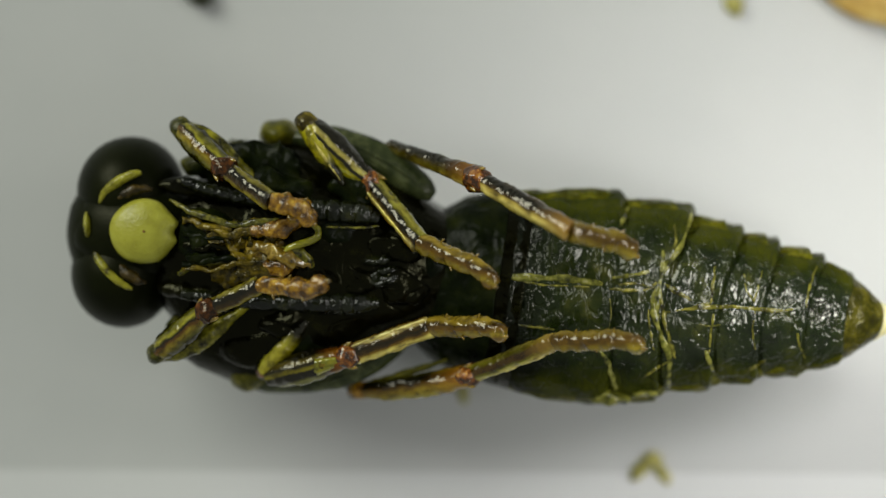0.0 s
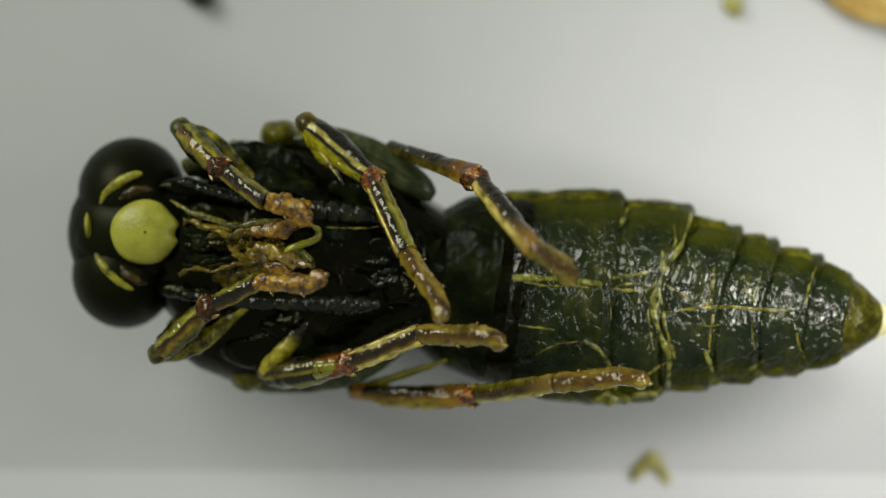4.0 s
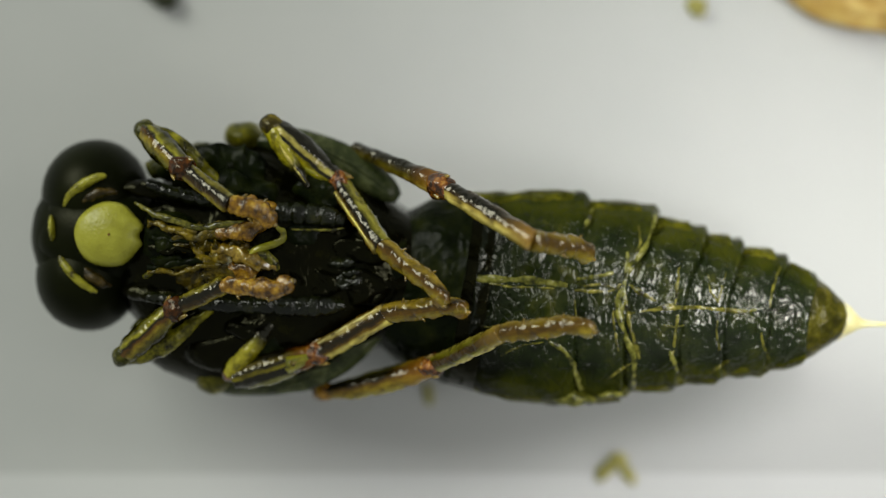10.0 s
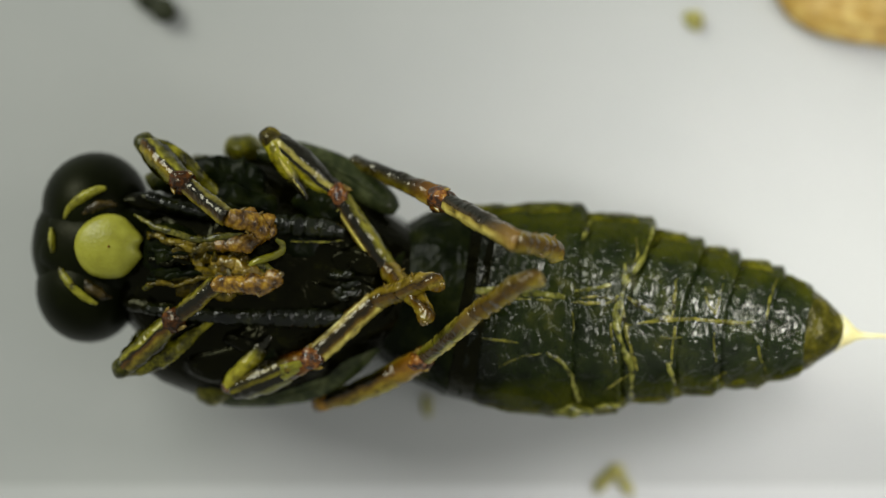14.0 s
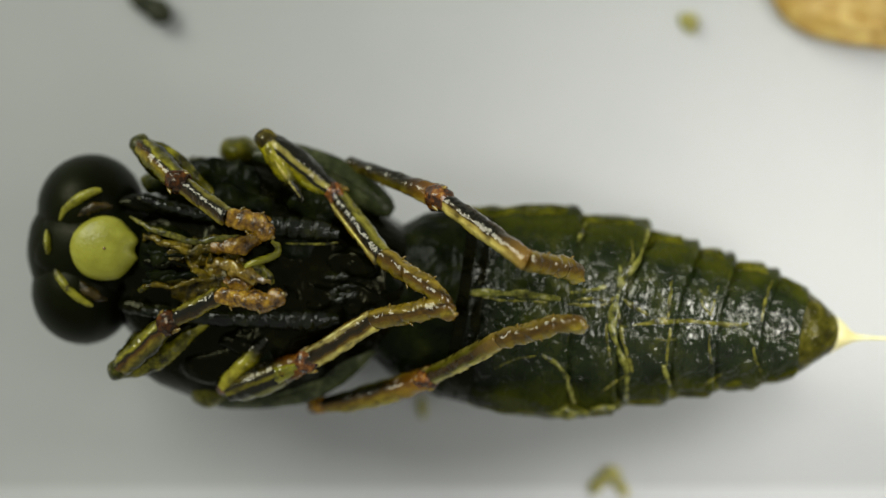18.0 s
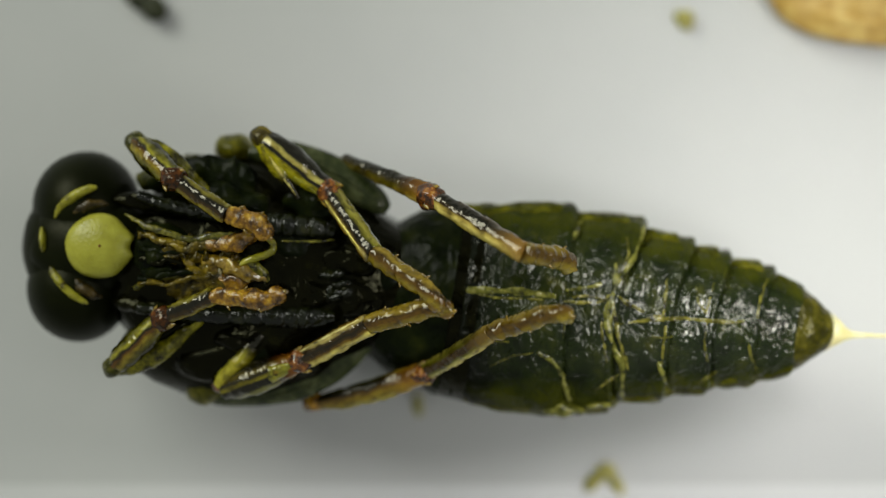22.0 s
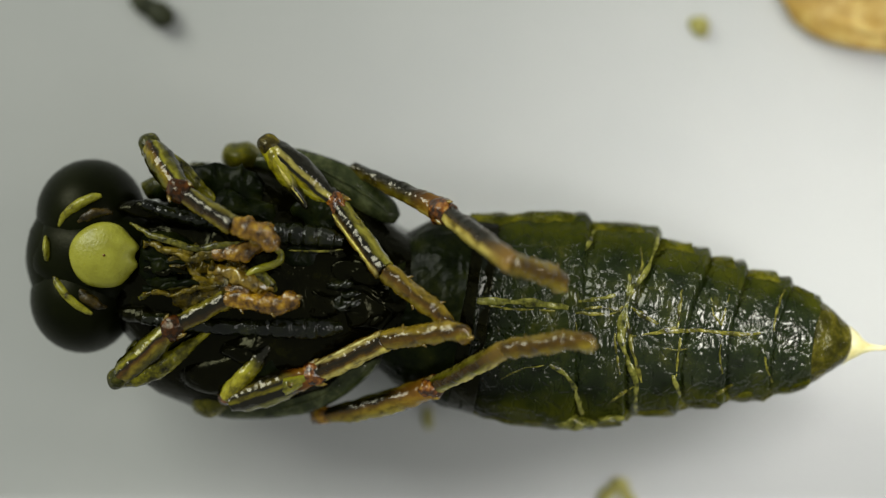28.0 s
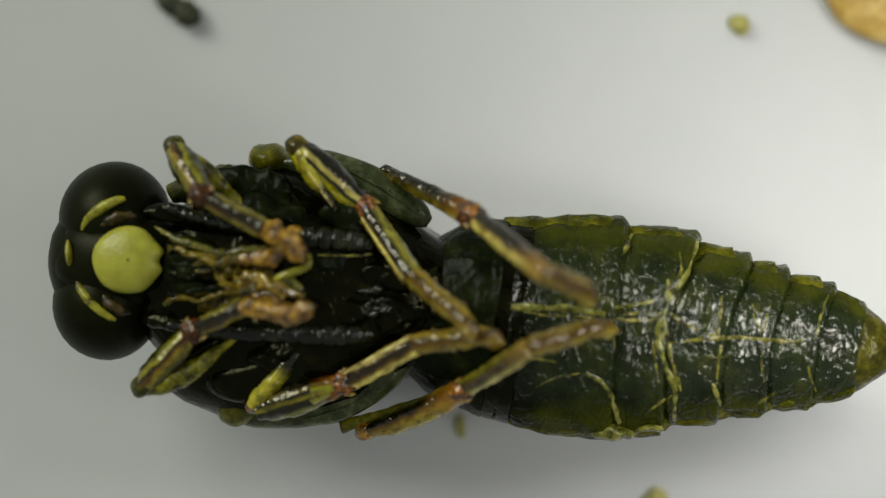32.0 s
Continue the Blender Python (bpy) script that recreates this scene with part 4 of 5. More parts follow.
    part("neck_roll", tube([(-5.5, 1.1, 2.3, 0.1), (-5.1, 1.05, 2.45, 0.16), (-4.6, 0.92, 2.5, 0.16), (-4.0, 0.8, 2.5, 0.1)], 30, 18, rough=0.06, size=0.2), BLACK, insect, "glossy black fold behind the eye")
    part("neck_roll", tube([(-5.5, -0.75, 2.3, 0.1), (-5.1, -0.8, 2.42, 0.16), (-4.6, -0.85, 2.46, 0.14), (-4.1, -0.9, 2.46, 0.08)], 30, 18, rough=0.06, size=0.2), BLACK, insect, "glossy black fold behind the eye")
    part("collar", tube([(-5.05, 1.35, 1.9, 0.2), (-4.7, 1.5, 2.0, 0.24), (-4.3, 1.6, 2.0, 0.22), (-3.9, 1.7, 1.9, 0.16)], 30, 18, rough=0.08, size=0.25), OLIVE_DARK, insect, "dark olive edge of the collar")
    part("collar", tube([(-5.3, -1.35, 1.9, 0.14), (-4.95, -1.5, 2.0, 0.2), (-4.55, -1.75, 1.9, 0.22), (-4.25, -1.95, 1.8, 0.16)], 30, 18, rough=0.08, size=0.25), OLIVE_DARK, insect, "dark olive edge of the collar")
    part("side_plate", loft([(-4.2, -1.95, 1.9, 0.2, 0.2), (-3.8, -1.8, 2.1, 0.4, 0.25), (-3.2, -1.6, 2.25, 0.42, 0.25), (-2.6, -1.55, 2.2, 0.36, 0.22), (-2.0, -1.5, 2.1, 0.2, 0.15)], 44, 26, rough=0.06, size=0.3), DEEP, insect, "blackish green plate above the wing base")
    part("tegula", ball(-4.05, 1.72, 1.3, 0.26, 0.16, 0.3, -10, 0.08, 0.2, 18), OLIVE, insect)
    part("tegula", ball(-4.56, -1.92, 1.5, 0.24, 0.19, 0.4, 0, 0.05, 0.2, 20), OLIVE_DARK, insect)
    # upper leg stubs that run from the chest out to each bend
    stub = part("leg_stub", rod(1.35, [0.15, 0.19, 0.16, 0.1, 0.04], 20, 0.03), LEG_BASE, insect, "glossy yellow leg base")
    root = at(-2.95, 2.2, 2.62)
    stub.matrix_local = pose(root.x, root.y, root.z, 0, -5, -57)
    # Highlight streak of the leg base, painted as a raised pale band.
    part("stripe", rod(0.85, [0.17, 0.16, 0.11, 0.05], a0=88, a1=112, proud=0.012, x0=0.4), GLINT, stub, "pale painted highlight stripe")
    stub = part("leg_stub", rod(1.5, [0.12, 0.18, 0.2, 0.18, 0.14, 0.1, 0.06], 20, 0.03), LEG_BASE, insect, "glossy yellow leg base")
    root = at(-3.66, -2.24, 2.3)
    stub.matrix_local = pose(root.x, root.y, root.z, 0, -9, 50)
    part("leg_root", ball(-3.62, -2.2, 2.15, 0.17, 0.14, 0.15, 35, 0.03, 0.15, 16), AMBER, insect, "orange-brown root of a leg")
    part("leg_stub", tube([(-2.15, -2.58, 1.4, 0.12), (-1.6, -2.4, 1.6, 0.08), (-1.0, -2.2, 1.75, 0.07), (-0.4, -2.0, 1.85, 0.04)], 24, 14, rough=0.02, size=0.15), TEGULA, insect)
    # the upper limb of either folded fore leg, beside its shin
    part("leg_stub", tube([(-5.08, 2.1, 2.5, 0.12), (-4.8, 1.98, 2.62, 0.17), (-4.5, 1.8, 2.66, 0.16), (-4.22, 1.56, 2.6, 0.12), (-3.95, 1.3, 2.46, 0.09), (-3.7, 1.0, 2.4, 0.06)], 40, 20, rough=0.03, size=0.15), STUB, insect, "yellow-green upper limb of the folded fore leg")
    part("leg_stub", tube([(-5.48, -1.95, 2.5, 0.12), (-5.2, -1.87, 2.58, 0.17), (-4.85, -1.72, 2.62, 0.19), (-4.5, -1.5, 2.6, 0.15), (-4.2, -1.26, 2.6, 0.1), (-3.9, -1.04, 2.62, 0.06), (-3.6, -0.9, 2.64, 0.02)], 40, 20, rough=0.03, size=0.15), STUB, insect, "yellow-green upper limb of the folded fore leg")
    # Black tube laid along the dark gap between the two limbs.
    part("leg_stub", tube([(-5.2, -1.6, 2.5, 0.03), (-4.8, -1.42, 2.56, 0.07), (-4.45, -1.22, 2.56, 0.08), (-4.1, -1.02, 2.5, 0.05)], 30, 14, rough=0.02, size=0.15), BLACK, insect, "black strip between the limbs")


abdomen()
head()
mouthparts()
chest()


# ---- legs ----
def leg(lengths, thick, main, shin, sole, cap=None, fat=1.0, foot_fat=0.92, edge=None, patch=None, hook=1, sag=0.0):
    """A leg of three joints as parts of the insect: edge is the angle of a highlight painted on its shin, patch that of
    a translucent spot on its thigh.
    """
    la, lb, lc = lengths
    fore = sole == FOREFOOT
    hind = la > 2
    shape = [k * thick for k in ((0.6, 0.95, 1.12, 1.15, 1.08) if sag else (0.5, 0.62, 0.74, 0.88, 1.05))] if hind else [0.7 * thick, 0.98 * thick * fat, 1.1 * thick * fat, 1.08 * thick * fat, 0.95 * thick, 0.78 * thick]
    femur = part("femur", rod(la, shape, 26, 0.025, sag=sag), main, insect, "yellow-green and dark striped upper leg" if fore else "dark brown and yellow striped upper leg")
    if patch is not None:
        part("patch", rod(la * 0.42, [0.9 * thick * fat, 1.06 * thick * fat, 1.02 * thick, 0.82 * thick], a0=patch - 36, a1=patch + 36, proud=0.003, x0=la * 0.5), GREENGOLD, femur, "translucent yellow-green patch")
    part("knee", lump(la - 0.04, 0, 0.02, 0.3 if hind else 0.26, (1.16 if hind else 0.97) * thick, (1.1 if hind else 0.97) * thick, 0.05, 36), KNEE if fore else AMBER, femur, "glossy red-brown knee")
    for k in (-1, 1):
        part("spur", rod(0.2, [0.05, 0.04, 0.01], 8), TARSUS, femur).matrix_local = pose((la - 0.05) * MM, k * 0.75 * thick * MM, 0.4 * thick * MM, 0, -15, k * 20)
    shank = [(0.74 if fore else 0.86) * thick * k for k in (0.93, 1.0, 1.05, 1.02, 1.0)]
    tibia = part("tibia", rod(lb, shank, 26, 0.022), shin, insect, "dark brown lower leg with pale yellow edges")
    # Glint along the shin, painted as a narrow pale band.
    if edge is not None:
        part("rim", rod(lb * 0.96, shank, a0=edge - 7, a1=edge + 7, proud=0.014), GLINT, tibia, "pale painted highlight along the shin")
    beads = []
    for i in range(5):
        beads += [k * thick * foot_fat * (1 + 0.04 * math.sin(i * 2.3 + la)) for k in ((0.97, 1.0, 1.02, 0.98) if fore else (0.95, 1.0, 1.02, 0.97))]
    if fore:
        beads = [b * min(1.0, 0.7 + 0.05 * j) for j, b in enumerate(beads)]
    foot = part("tarsus", rod(lc * 0.93, beads + [0.88 * thick * foot_fat, 0.8 * thick * foot_fat], 28, 0.05 if fore else 0.035, bend=-hook * 0.07), sole, insect, "glossy amber jointed foot" if fore else "olive brown jointed foot")
    part("foot_pad", lump(lc - 0.12, -hook * 0.09, 0, 0.17, 0.95 * thick * foot_fat, 0.8 * thick * foot_fat, 0.05, 24), sole, foot, "rounded amber foot pad")
    for k in range(3):
        f = lc * (0.25 + 0.22 * k)
        part("spine", rod(0.09, [0.03, 0.022, 0.01], 6), TARSUS, foot).matrix_local = pose(f * MM, (-1) ** k * hook * 0.7 * thick * MM, 0.4 * thick * MM, 0, -20, (-1) ** k * hook * 48)
    part("claw", lump(lc + 0.02, -hook * 0.17, 0.03, 0.08, 0.05, 0.05, 0.01, 10), TARSUS, foot)
    if cap:
        part("cap", lump(0.12, 0, 0.0, 0.26, 0.86 * thick, 0.86 * thick, 0.03, 28), cap, femur, "orange brown leg bend" if cap == FOREFOOT else "blackish green leg bend")
    return femur, tibia, foot


hind_a = leg((2.2, 2.15, 1.25), 0.21, HIND, SHIN_PALE, FOOT)
hind_b = leg((2.3, 1.9, 1.6), 0.195, HIND_LOWER, SHIN_OLIVE, FOOT, FOREFOOT, sag=0.07)
mid_a = leg((1.65, 1.55, 1.6), 0.23, THIGH, SHIN, FOOT_OLIVE, BROWN, 1.12, 0.78, 140, 160)
mid_b = leg((1.6, 1.5, 1.55), 0.23, THIGH_LOWER, SHIN_LOWER, FOOT_OLIVE, None, 1.15, 0.82, 38, 100)
fore_a = leg((1.35, 1.15, 0.8), 0.23, THIGH_YELLOW, FORE_SHIN, FOREFOOT, OLIVE_DARK, 1.0, 0.78)
fore_b = leg((1.45, 1.05, 1.3), 0.22, THIGH_YELLOW, FORE_SHIN, FOREFOOT, OLIVE_DARK, 1.05, 0.78, None, None, -1)


# ---- crumbs and flake on the paper ----
def crumb(label, u, v, pieces, material):
    ob = new("crumb")
    ob.location = at(u, v, GROUND)
    tagged(ob, label, "debris", "crumbs on the paper")
    for x, y, z, a, b, c, t in pieces:
        bm = bmesh.new()
        bmesh.ops.create_icosphere(bm, subdivisions=3, radius=1)
        ct, st = math.cos(radians(t)), math.sin(radians(t))
        for w in bm.verts:
            q = Vector((w.co.x * a, w.co.y * b, w.co.z * c))
            q = Vector((x + q.x * ct - q.y * st, y + q.x * st + q.y * ct, z + q.z))
            q += noise.noise_vector((q + Vector((u, v, 0))) * 7) * 0.05
            q.z = max(q.z, 0.004)
            w.co = q * 0.94 * MM
        part("grain", bm, material, ob)
    return ob


crumb("small yellow-green crumb with two arms on white paper", 3.2, -3.9, [(0.02, 0.2, 0.12, 0.2, 0.18, 0.14, 0), (-0.22, 0.0, 0.09, 0.32, 0.13, 0.11, 42), (0.22, -0.06, 0.09, 0.32, 0.12, 0.1, -55)], CRUMB)
crumb("small round olive crumb on white paper", 4.62, 4.28, [(0, 0, 0.14, 0.21, 0.19, 0.15, 0), (0.06, -0.12, 0.08, 0.13, 0.12, 0.1, 0), (-0.12, 0.08, 0.08, 0.11, 0.1, 0.08, 30)], CRUMB)
crumb("dark green elongated crumb on white paper", -4.8, 4.42, [(0.02, 0.02, 0.2, 0.3, 0.26, 0.2, -50), (-0.3, 0.22, 0.16, 0.34, 0.22, 0.17, -35)], DARKCRUMB)
crumb("tiny olive crumb beside the hind leg", -0.12, -2.58, [(0, 0.1, 0.1, 0.1, 0.16, 0.1, 0), (0.02, -0.08, 0.08, 0.09, 0.12, 0.09, 20)], CRUMB)


def flake():
    ob = new("husk_flake")
    ob.location = at(7.5, 4.6, GROUND)
    tagged(ob, "ochre brown papery husk flake on white board", "debris")
    k = (HIGH - GROUND - 0.4) / DIST
    layers = [("husk_layer", [(-1.6, 0.75, 0.25, 0.2, 0.2), (-1.1, 0.35, 0.38, 0.6, 0.32), (-0.5, 0.1, 0.42, 0.85, 0.36), (0.6, 0.0, 0.42, 0.95, 0.36), (1.8, 0.0, 0.36, 0.8, 0.3), (2.5, 0.0, 0.3, 0.3, 0.2)], 0.1),
              ("husk_layer", [(-1.0, 0.6, 0.6, 0.1, 0.06), (-0.2, 0.35, 0.76, 0.34, 0.09), (0.8, 0.2, 0.78, 0.4, 0.08), (1.9, 0.15, 0.66, 0.15, 0.06)], 0.06),
              ("husk_rib", [(-1.2, 0.1, 0.55, 0.05, 0.06), (-0.4, -0.35, 0.68, 0.1, 0.09), (0.8, -0.5, 0.66, 0.1, 0.09), (2.0, -0.4, 0.5, 0.05, 0.06)], 0.04)]
    for name, rows, r in layers:
        part(name, loft([(u * k, v * k, z, w, h) for u, v, z, w, h in rows], 50, 32, rough=r, size=0.6, plan=False), OCHRE, ob)


flake()


# ---- what moves ----
def limb_rows(start, lengths, turns, drift=((0, 0, 0, 0),)):
    """Poses of the three limbs of a leg, each set on the end of the one before; drift shifts its root, by the second."""
    d = np.array(drift, float)
    out = [[], [], []]
    for k in range(len(turns[0])):
        at_time = turns[0][k][0]
        p = Vector(start) + Vector([np.interp(at_time, d[:, 0], d[:, i]) for i in (1, 2, 3)])
        for s in range(3):
            t, a, e = turns[s][k]
            out[s].append((t, pose(p.x * MM, p.y * MM, p.z * MM, 0, -e, a)))
            ca = math.cos(radians(e))
            p = p + Vector((ca * math.cos(radians(a)), ca * math.sin(radians(a)), math.sin(radians(e)))) * lengths[s]
    return out


def motions():
    hind_a_femur = [(0, -22.2, 38.2), (0.3, -22.9, 39.9), (0.7, -23.6, 39.5), (1, 13.2, 10.1), (1.3, -22.9, 37.8), (1.5, -23, 32.8), (1.7, -14.8, 32.2), (2, -31.1, 39.7), (2.3, -34.6, 39.2),
        (2.5, -35.5, 40.9), (2.7, -34.4, 39.3), (3, -12.4, 30.3), (3.3, -19.7, 34.8), (3.5, -21.7, 40.8), (5.5, -21.4, 40.4), (6, -22.1, 40.1), (7, -22, 38.6), (8, -22.9, 37.2),
        (9, -23.8, 35), (10, -25.2, 37.1), (11, -23.2, 34.9)]
    hind_a_femur += [(12, -22.9, 35.1), (13, -22.1, 37.1), (14, -25.1, 35.7), (14.5, -24.2, 36.5), (16.5, -22.5, 35), (17, -22.4, 34.5), (18, -22.7, 35.2), (19, -24.5, 35.8), (20, -24.8, 34.6),
        (22, -24.4, 37.4), (23, -24.5, 36.9), (24, -25, 34.9), (25, -24.4, 35.1), (25.5, -25.7, 33.9), (27.5, -25.6, 34.9), (28, -26.8, 34.3), (29, -25.7, 31.8), (30, -27.3, 32.3),
        (31, -28.3, 33.5), (32, -28.3, 36.7)]
    hind_a_tibia = [(0, -30.7, 34.6), (0.3, -30.6, 34.7), (0.7, -51.8, 41.8), (1, 5.2, 11.8), (1.3, -68.9, 57.5), (1.5, -64.2, 61), (1.7, -50.4, 62.4), (2, -67.8, 54.4), (2.3, -80.7, 65.5),
        (2.5, -75.6, 63.6), (2.7, -75.1, 65), (3, -42.8, 41.6), (3.3, -51.9, 55.9), (3.5, -55.1, 46.2), (5.5, -36.5, 42.7), (6, -33.9, 37.2), (7, -35.9, 35), (8, -38.4, 42.4),
        (9, -34.2, 42.4), (10, -32.2, 34.5), (11, -34.7, 37.2)]
    hind_a_tibia += [(12, -31.5, 31.7), (13, -34.1, 39.3), (14, -31.4, 48.3), (14.5, -41, 41), (16.5, -32.3, 36.6), (17, -33.5, 35.3), (18, -37, 31.7), (19, -31.9, 35.4), (20, -32, 31.1),
        (22, -32.7, 32.9), (23, -37.6, 43.2), (24, -40.6, 35.9), (25, -39.3, 37.6), (25.5, -42.6, 33.1), (27.5, -40.2, 44.7), (28, -39.1, 49), (29, -36, 44.9), (30, -37.2, 44.7),
        (31, -41.1, 45.3), (32, -40.4, 47.6)]
    hind_a_tarsus = [(0, -11.5, -22), (0.3, -11.1, -17.3), (0.7, -18.5, -33), (1, 29.3, 36.3), (1.3, -27.7, -36.6), (1.5, -33.6, -35.6), (1.7, -14.5, -31.4), (2, -54.8, -33.2), (2.3, -77.1, -22.8),
        (2.5, -76.5, -27.4), (2.7, -72.7, -19.7), (3, -22.5, -46.6), (3.3, -24.3, -25.7), (3.5, -31.8, -43.8), (5.5, -19.7, -28.1), (6, -16.3, -36.6), (7, -12.8, -30.2), (8, -19.4, -23.7),
        (9, -11.9, -23.7), (10, -7.2, -33.2), (11, -9.7, -36.2)]
    hind_a_tarsus += [(12, -2.6, -40), (13, -5.1, -29.8), (14, -7.2, -51.2), (14.5, -15, -41.2), (16.5, -11.8, -39), (17, -11, -33.2), (18, -8.5, -38.8), (19, -10.9, -32), (20, -6.2, -39),
        (22, -6.6, -43.2), (23, -16.7, -35.2), (24, -16.3, -47.4), (25, -22.3, -45.4), (25.5, -21.4, -51), (27.5, -23.7, -48.6), (28, -15.1, -40.2), (29, -16.3, -39.2), (30, -13.9, -43),
        (31, -8.7, -35), (32, -21.8, -42.6)]
    for limb, rows in zip(hind_a, limb_rows((-1.449, 1.817, 1.900), (2.2, 2.15, 1.25), (hind_a_femur, hind_a_tibia, hind_a_tarsus))):
        walk(limb, rows)
    hind_b_femur = [(0, 9.6, 22.5), (0.3, 14.4, 26.6), (0.7, 2.9, 24), (1, -4.1, 20.1), (1.3, 12.5, 24.4), (1.5, 5.5, 23.7), (1.7, 26.9, 29.4), (2, 30.8, 31.5), (2.3, 33.8, 34),
        (2.5, 33.9, 34), (2.7, 33.1, 32.2), (3, 22, 22), (3.3, 23.6, 31.5), (3.5, -2.7, 21.1), (5.5, 14.8, 26.4), (6, 13.9, 20.4), (7, 14.3, 21.9), (8, 12.9, 21.8),
        (9, 12.8, 20.3), (10, 15, 22.8), (11, 13.7, 20.7)]
    hind_b_femur += [(12, 14.9, 20), (13, 19.4, 24.6), (14, 24.8, 25.5), (14.5, 24, 23.4), (16.5, 15.2, 23.6), (17, 15, 22.8), (18, 15.3, 21.6), (19, 14.8, 21.9), (20, 18.1, 21.1),
        (22, 16.2, 18.7), (23, 19.1, 19.2), (24, 18.3, 19.8), (25, 17.6, 20.2), (25.5, 16.9, 17), (27.5, 18.3, 20.6), (28, 15.8, 21.3), (29, 17.4, 22.5), (30, 16.2, 23.1),
        (31, 19, 28.1), (32, 25.2, 32.1)]
    hind_b_tibia = [(0, 23.7, 31.6), (0.3, 24.4, 34.6), (0.7, 24.9, 34.3), (1, 16.2, 35.8), (1.3, 39.8, 22.3), (1.5, 33.1, 25.1), (1.7, 58.7, 36.2), (2, 58.3, 41.6), (2.3, 66, 43.9),
        (2.5, 68.8, 35.5), (2.7, 67.5, 39.8), (3, 55.3, 30.5), (3.3, 46.5, 45.3), (3.5, 9.5, 40.4), (5.5, 25.1, 36.9), (6, 24.4, 39.7), (7, 24.3, 39.7), (8, 29.9, 37.8),
        (9, 28.1, 38.4), (10, 28, 44), (11, 30.8, 42)]
    hind_b_tibia += [(12, 30.4, 39.6), (13, 45.3, 42.6), (14, 42.7, 47.4), (14.5, 47.4, 36.1), (16.5, 32.9, 40.4), (17, 31.9, 38.8), (18, 30, 39.3), (19, 30.6, 38.1), (20, 31.2, 37.9),
        (22, 33.3, 41.9), (23, 34.2, 43.8), (24, 31.4, 41.5), (25, 30.9, 36.4), (25.5, 29.9, 34.2), (27.5, 33.5, 37.7), (28, 29.8, 40.6), (29, 30.5, 43.7), (30, 30.5, 44.8),
        (31, 31.2, 41.2), (32, 35.1, 46.5)]
    hind_b_tarsus = [(0, 3.4, 26.6), (0.3, 6.6, 21.2), (0.7, 20.4, 22.9), (1, 23.6, 17.5), (1.3, 19, 45.3), (1.5, 20.2, 31.7), (1.7, 49.7, 51.7), (2, 58.5, 43.5), (2.3, 53.5, 46.4),
        (2.5, 44.8, 54.7), (2.7, 46.7, 46.7), (3, 31.3, 58.8), (3.3, 38.9, 57.9), (3.5, 5.6, 6.8), (5.5, 10.3, -6.4), (6, 9.8, 27.9), (7, 10.4, 24.3), (8, 7.6, 32.8),
        (9, 7.8, 34), (10, 7.8, 19.8), (11, 22.3, 35.9)]
    hind_b_tarsus += [(12, 14.3, 39.5), (13, 27.7, 30.7), (14, 35.9, 41.3), (14.5, 33.6, 49.5), (16.5, 15.3, 20.8), (17, 9.7, 16.9), (18, 16.6, 28.2), (19, 9.7, 25.3), (20, 19.6, 33),
        (22, 19.6, 33.3), (23, 22.8, 39.8), (24, 21, 42.7), (25, 18.8, 27.2), (25.5, 9.2, 27.3), (27.5, 21.9, 34.1), (28, 9.5, 27.1), (29, 10.3, 25), (30, 11.2, 33.8),
        (31, 9.8, -9), (32, 16.7, -27.3)]
    for limb, rows in zip(hind_b, limb_rows((-2.101, -2.631, 1.500), (2.3, 1.9, 1.6), (hind_b_femur, hind_b_tibia, hind_b_tarsus), ((0, 0, 0, 0), (2.7, 0, 0, 0), (3.0, 0.25, 0.06, 0.55), (3.3, 0.18, 0.05, 0.3), (3.5, 0, 0, 0), (30, 0, 0, 0), (31, 0.12, -0.06, 0), (32, 0.27, -0.12, 0)))):
        walk(limb, rows)
    mid_a_femur = [(0, -42.7, -4.5), (0.3, -41.9, -4.5), (0.7, -40.7, 4.6), (1, -40, -4.5), (1.3, -37.3, -4.4), (1.5, -8.6, 27.6), (1.7, -32.4, 5.8), (2, -39.1, 8.1), (2.3, -27, 12.2),
        (2.5, -30.4, 19.5), (2.7, -27.7, 17.7), (3, -39.2, 13.2), (3.3, -38.1, 7.4), (3.5, -39.3, 7.1), (5.5, -40.4, 4), (6, -41.1, -0.7), (7, -40.1, -4.5), (8, -40.1, -1.3),
        (9, -41.1, -0.7), (10, -40.3, -5.6), (11, -39.5, -5.6)]
    mid_a_femur += [(12, -39.1, -5.6), (13, -39.9, -5.5), (14, -40.2, -5.2), (14.5, -39.4, -5.2), (16.5, -39.7, -5.1), (17, -39.6, -5.2), (18, -38.6, -5.4), (19, -39, -5.6), (20, -38.3, -5.5),
        (22, -38.6, 3.6), (23, -38.4, -5.5), (24, -39.7, -5.2), (25, -41.2, -5.1), (25.5, -41.7, -5.1), (27.5, -41.7, -5), (28, -41.2, -5), (29, -40.9, -4.7), (30, -41.9, -4.4),
        (31, -41.7, -4.1), (32, -41.4, -3.8)]
    mid_a_tibia = [(0, -49.8, 28.4), (0.3, -51, 32.9), (0.7, -50.5, 24.7), (1, -52.1, 34.5), (1.3, -49, 24.2), (1.5, -26.3, 40.1), (1.7, -63.1, 21.7), (2, -63.2, 16), (2.3, -60.6, 23.8),
        (2.5, -66.8, 26.4), (2.7, -55.3, 26.9), (3, -62.3, 26), (3.3, -67.5, 21.2), (3.5, -67, 23.8), (5.5, -56.3, 29.6), (6, -56.6, 34.4), (7, -56.5, 26), (8, -54.2, 23.6),
        (9, -51.8, 32.2), (10, -55.2, 28.6), (11, -52.1, 21.7)]
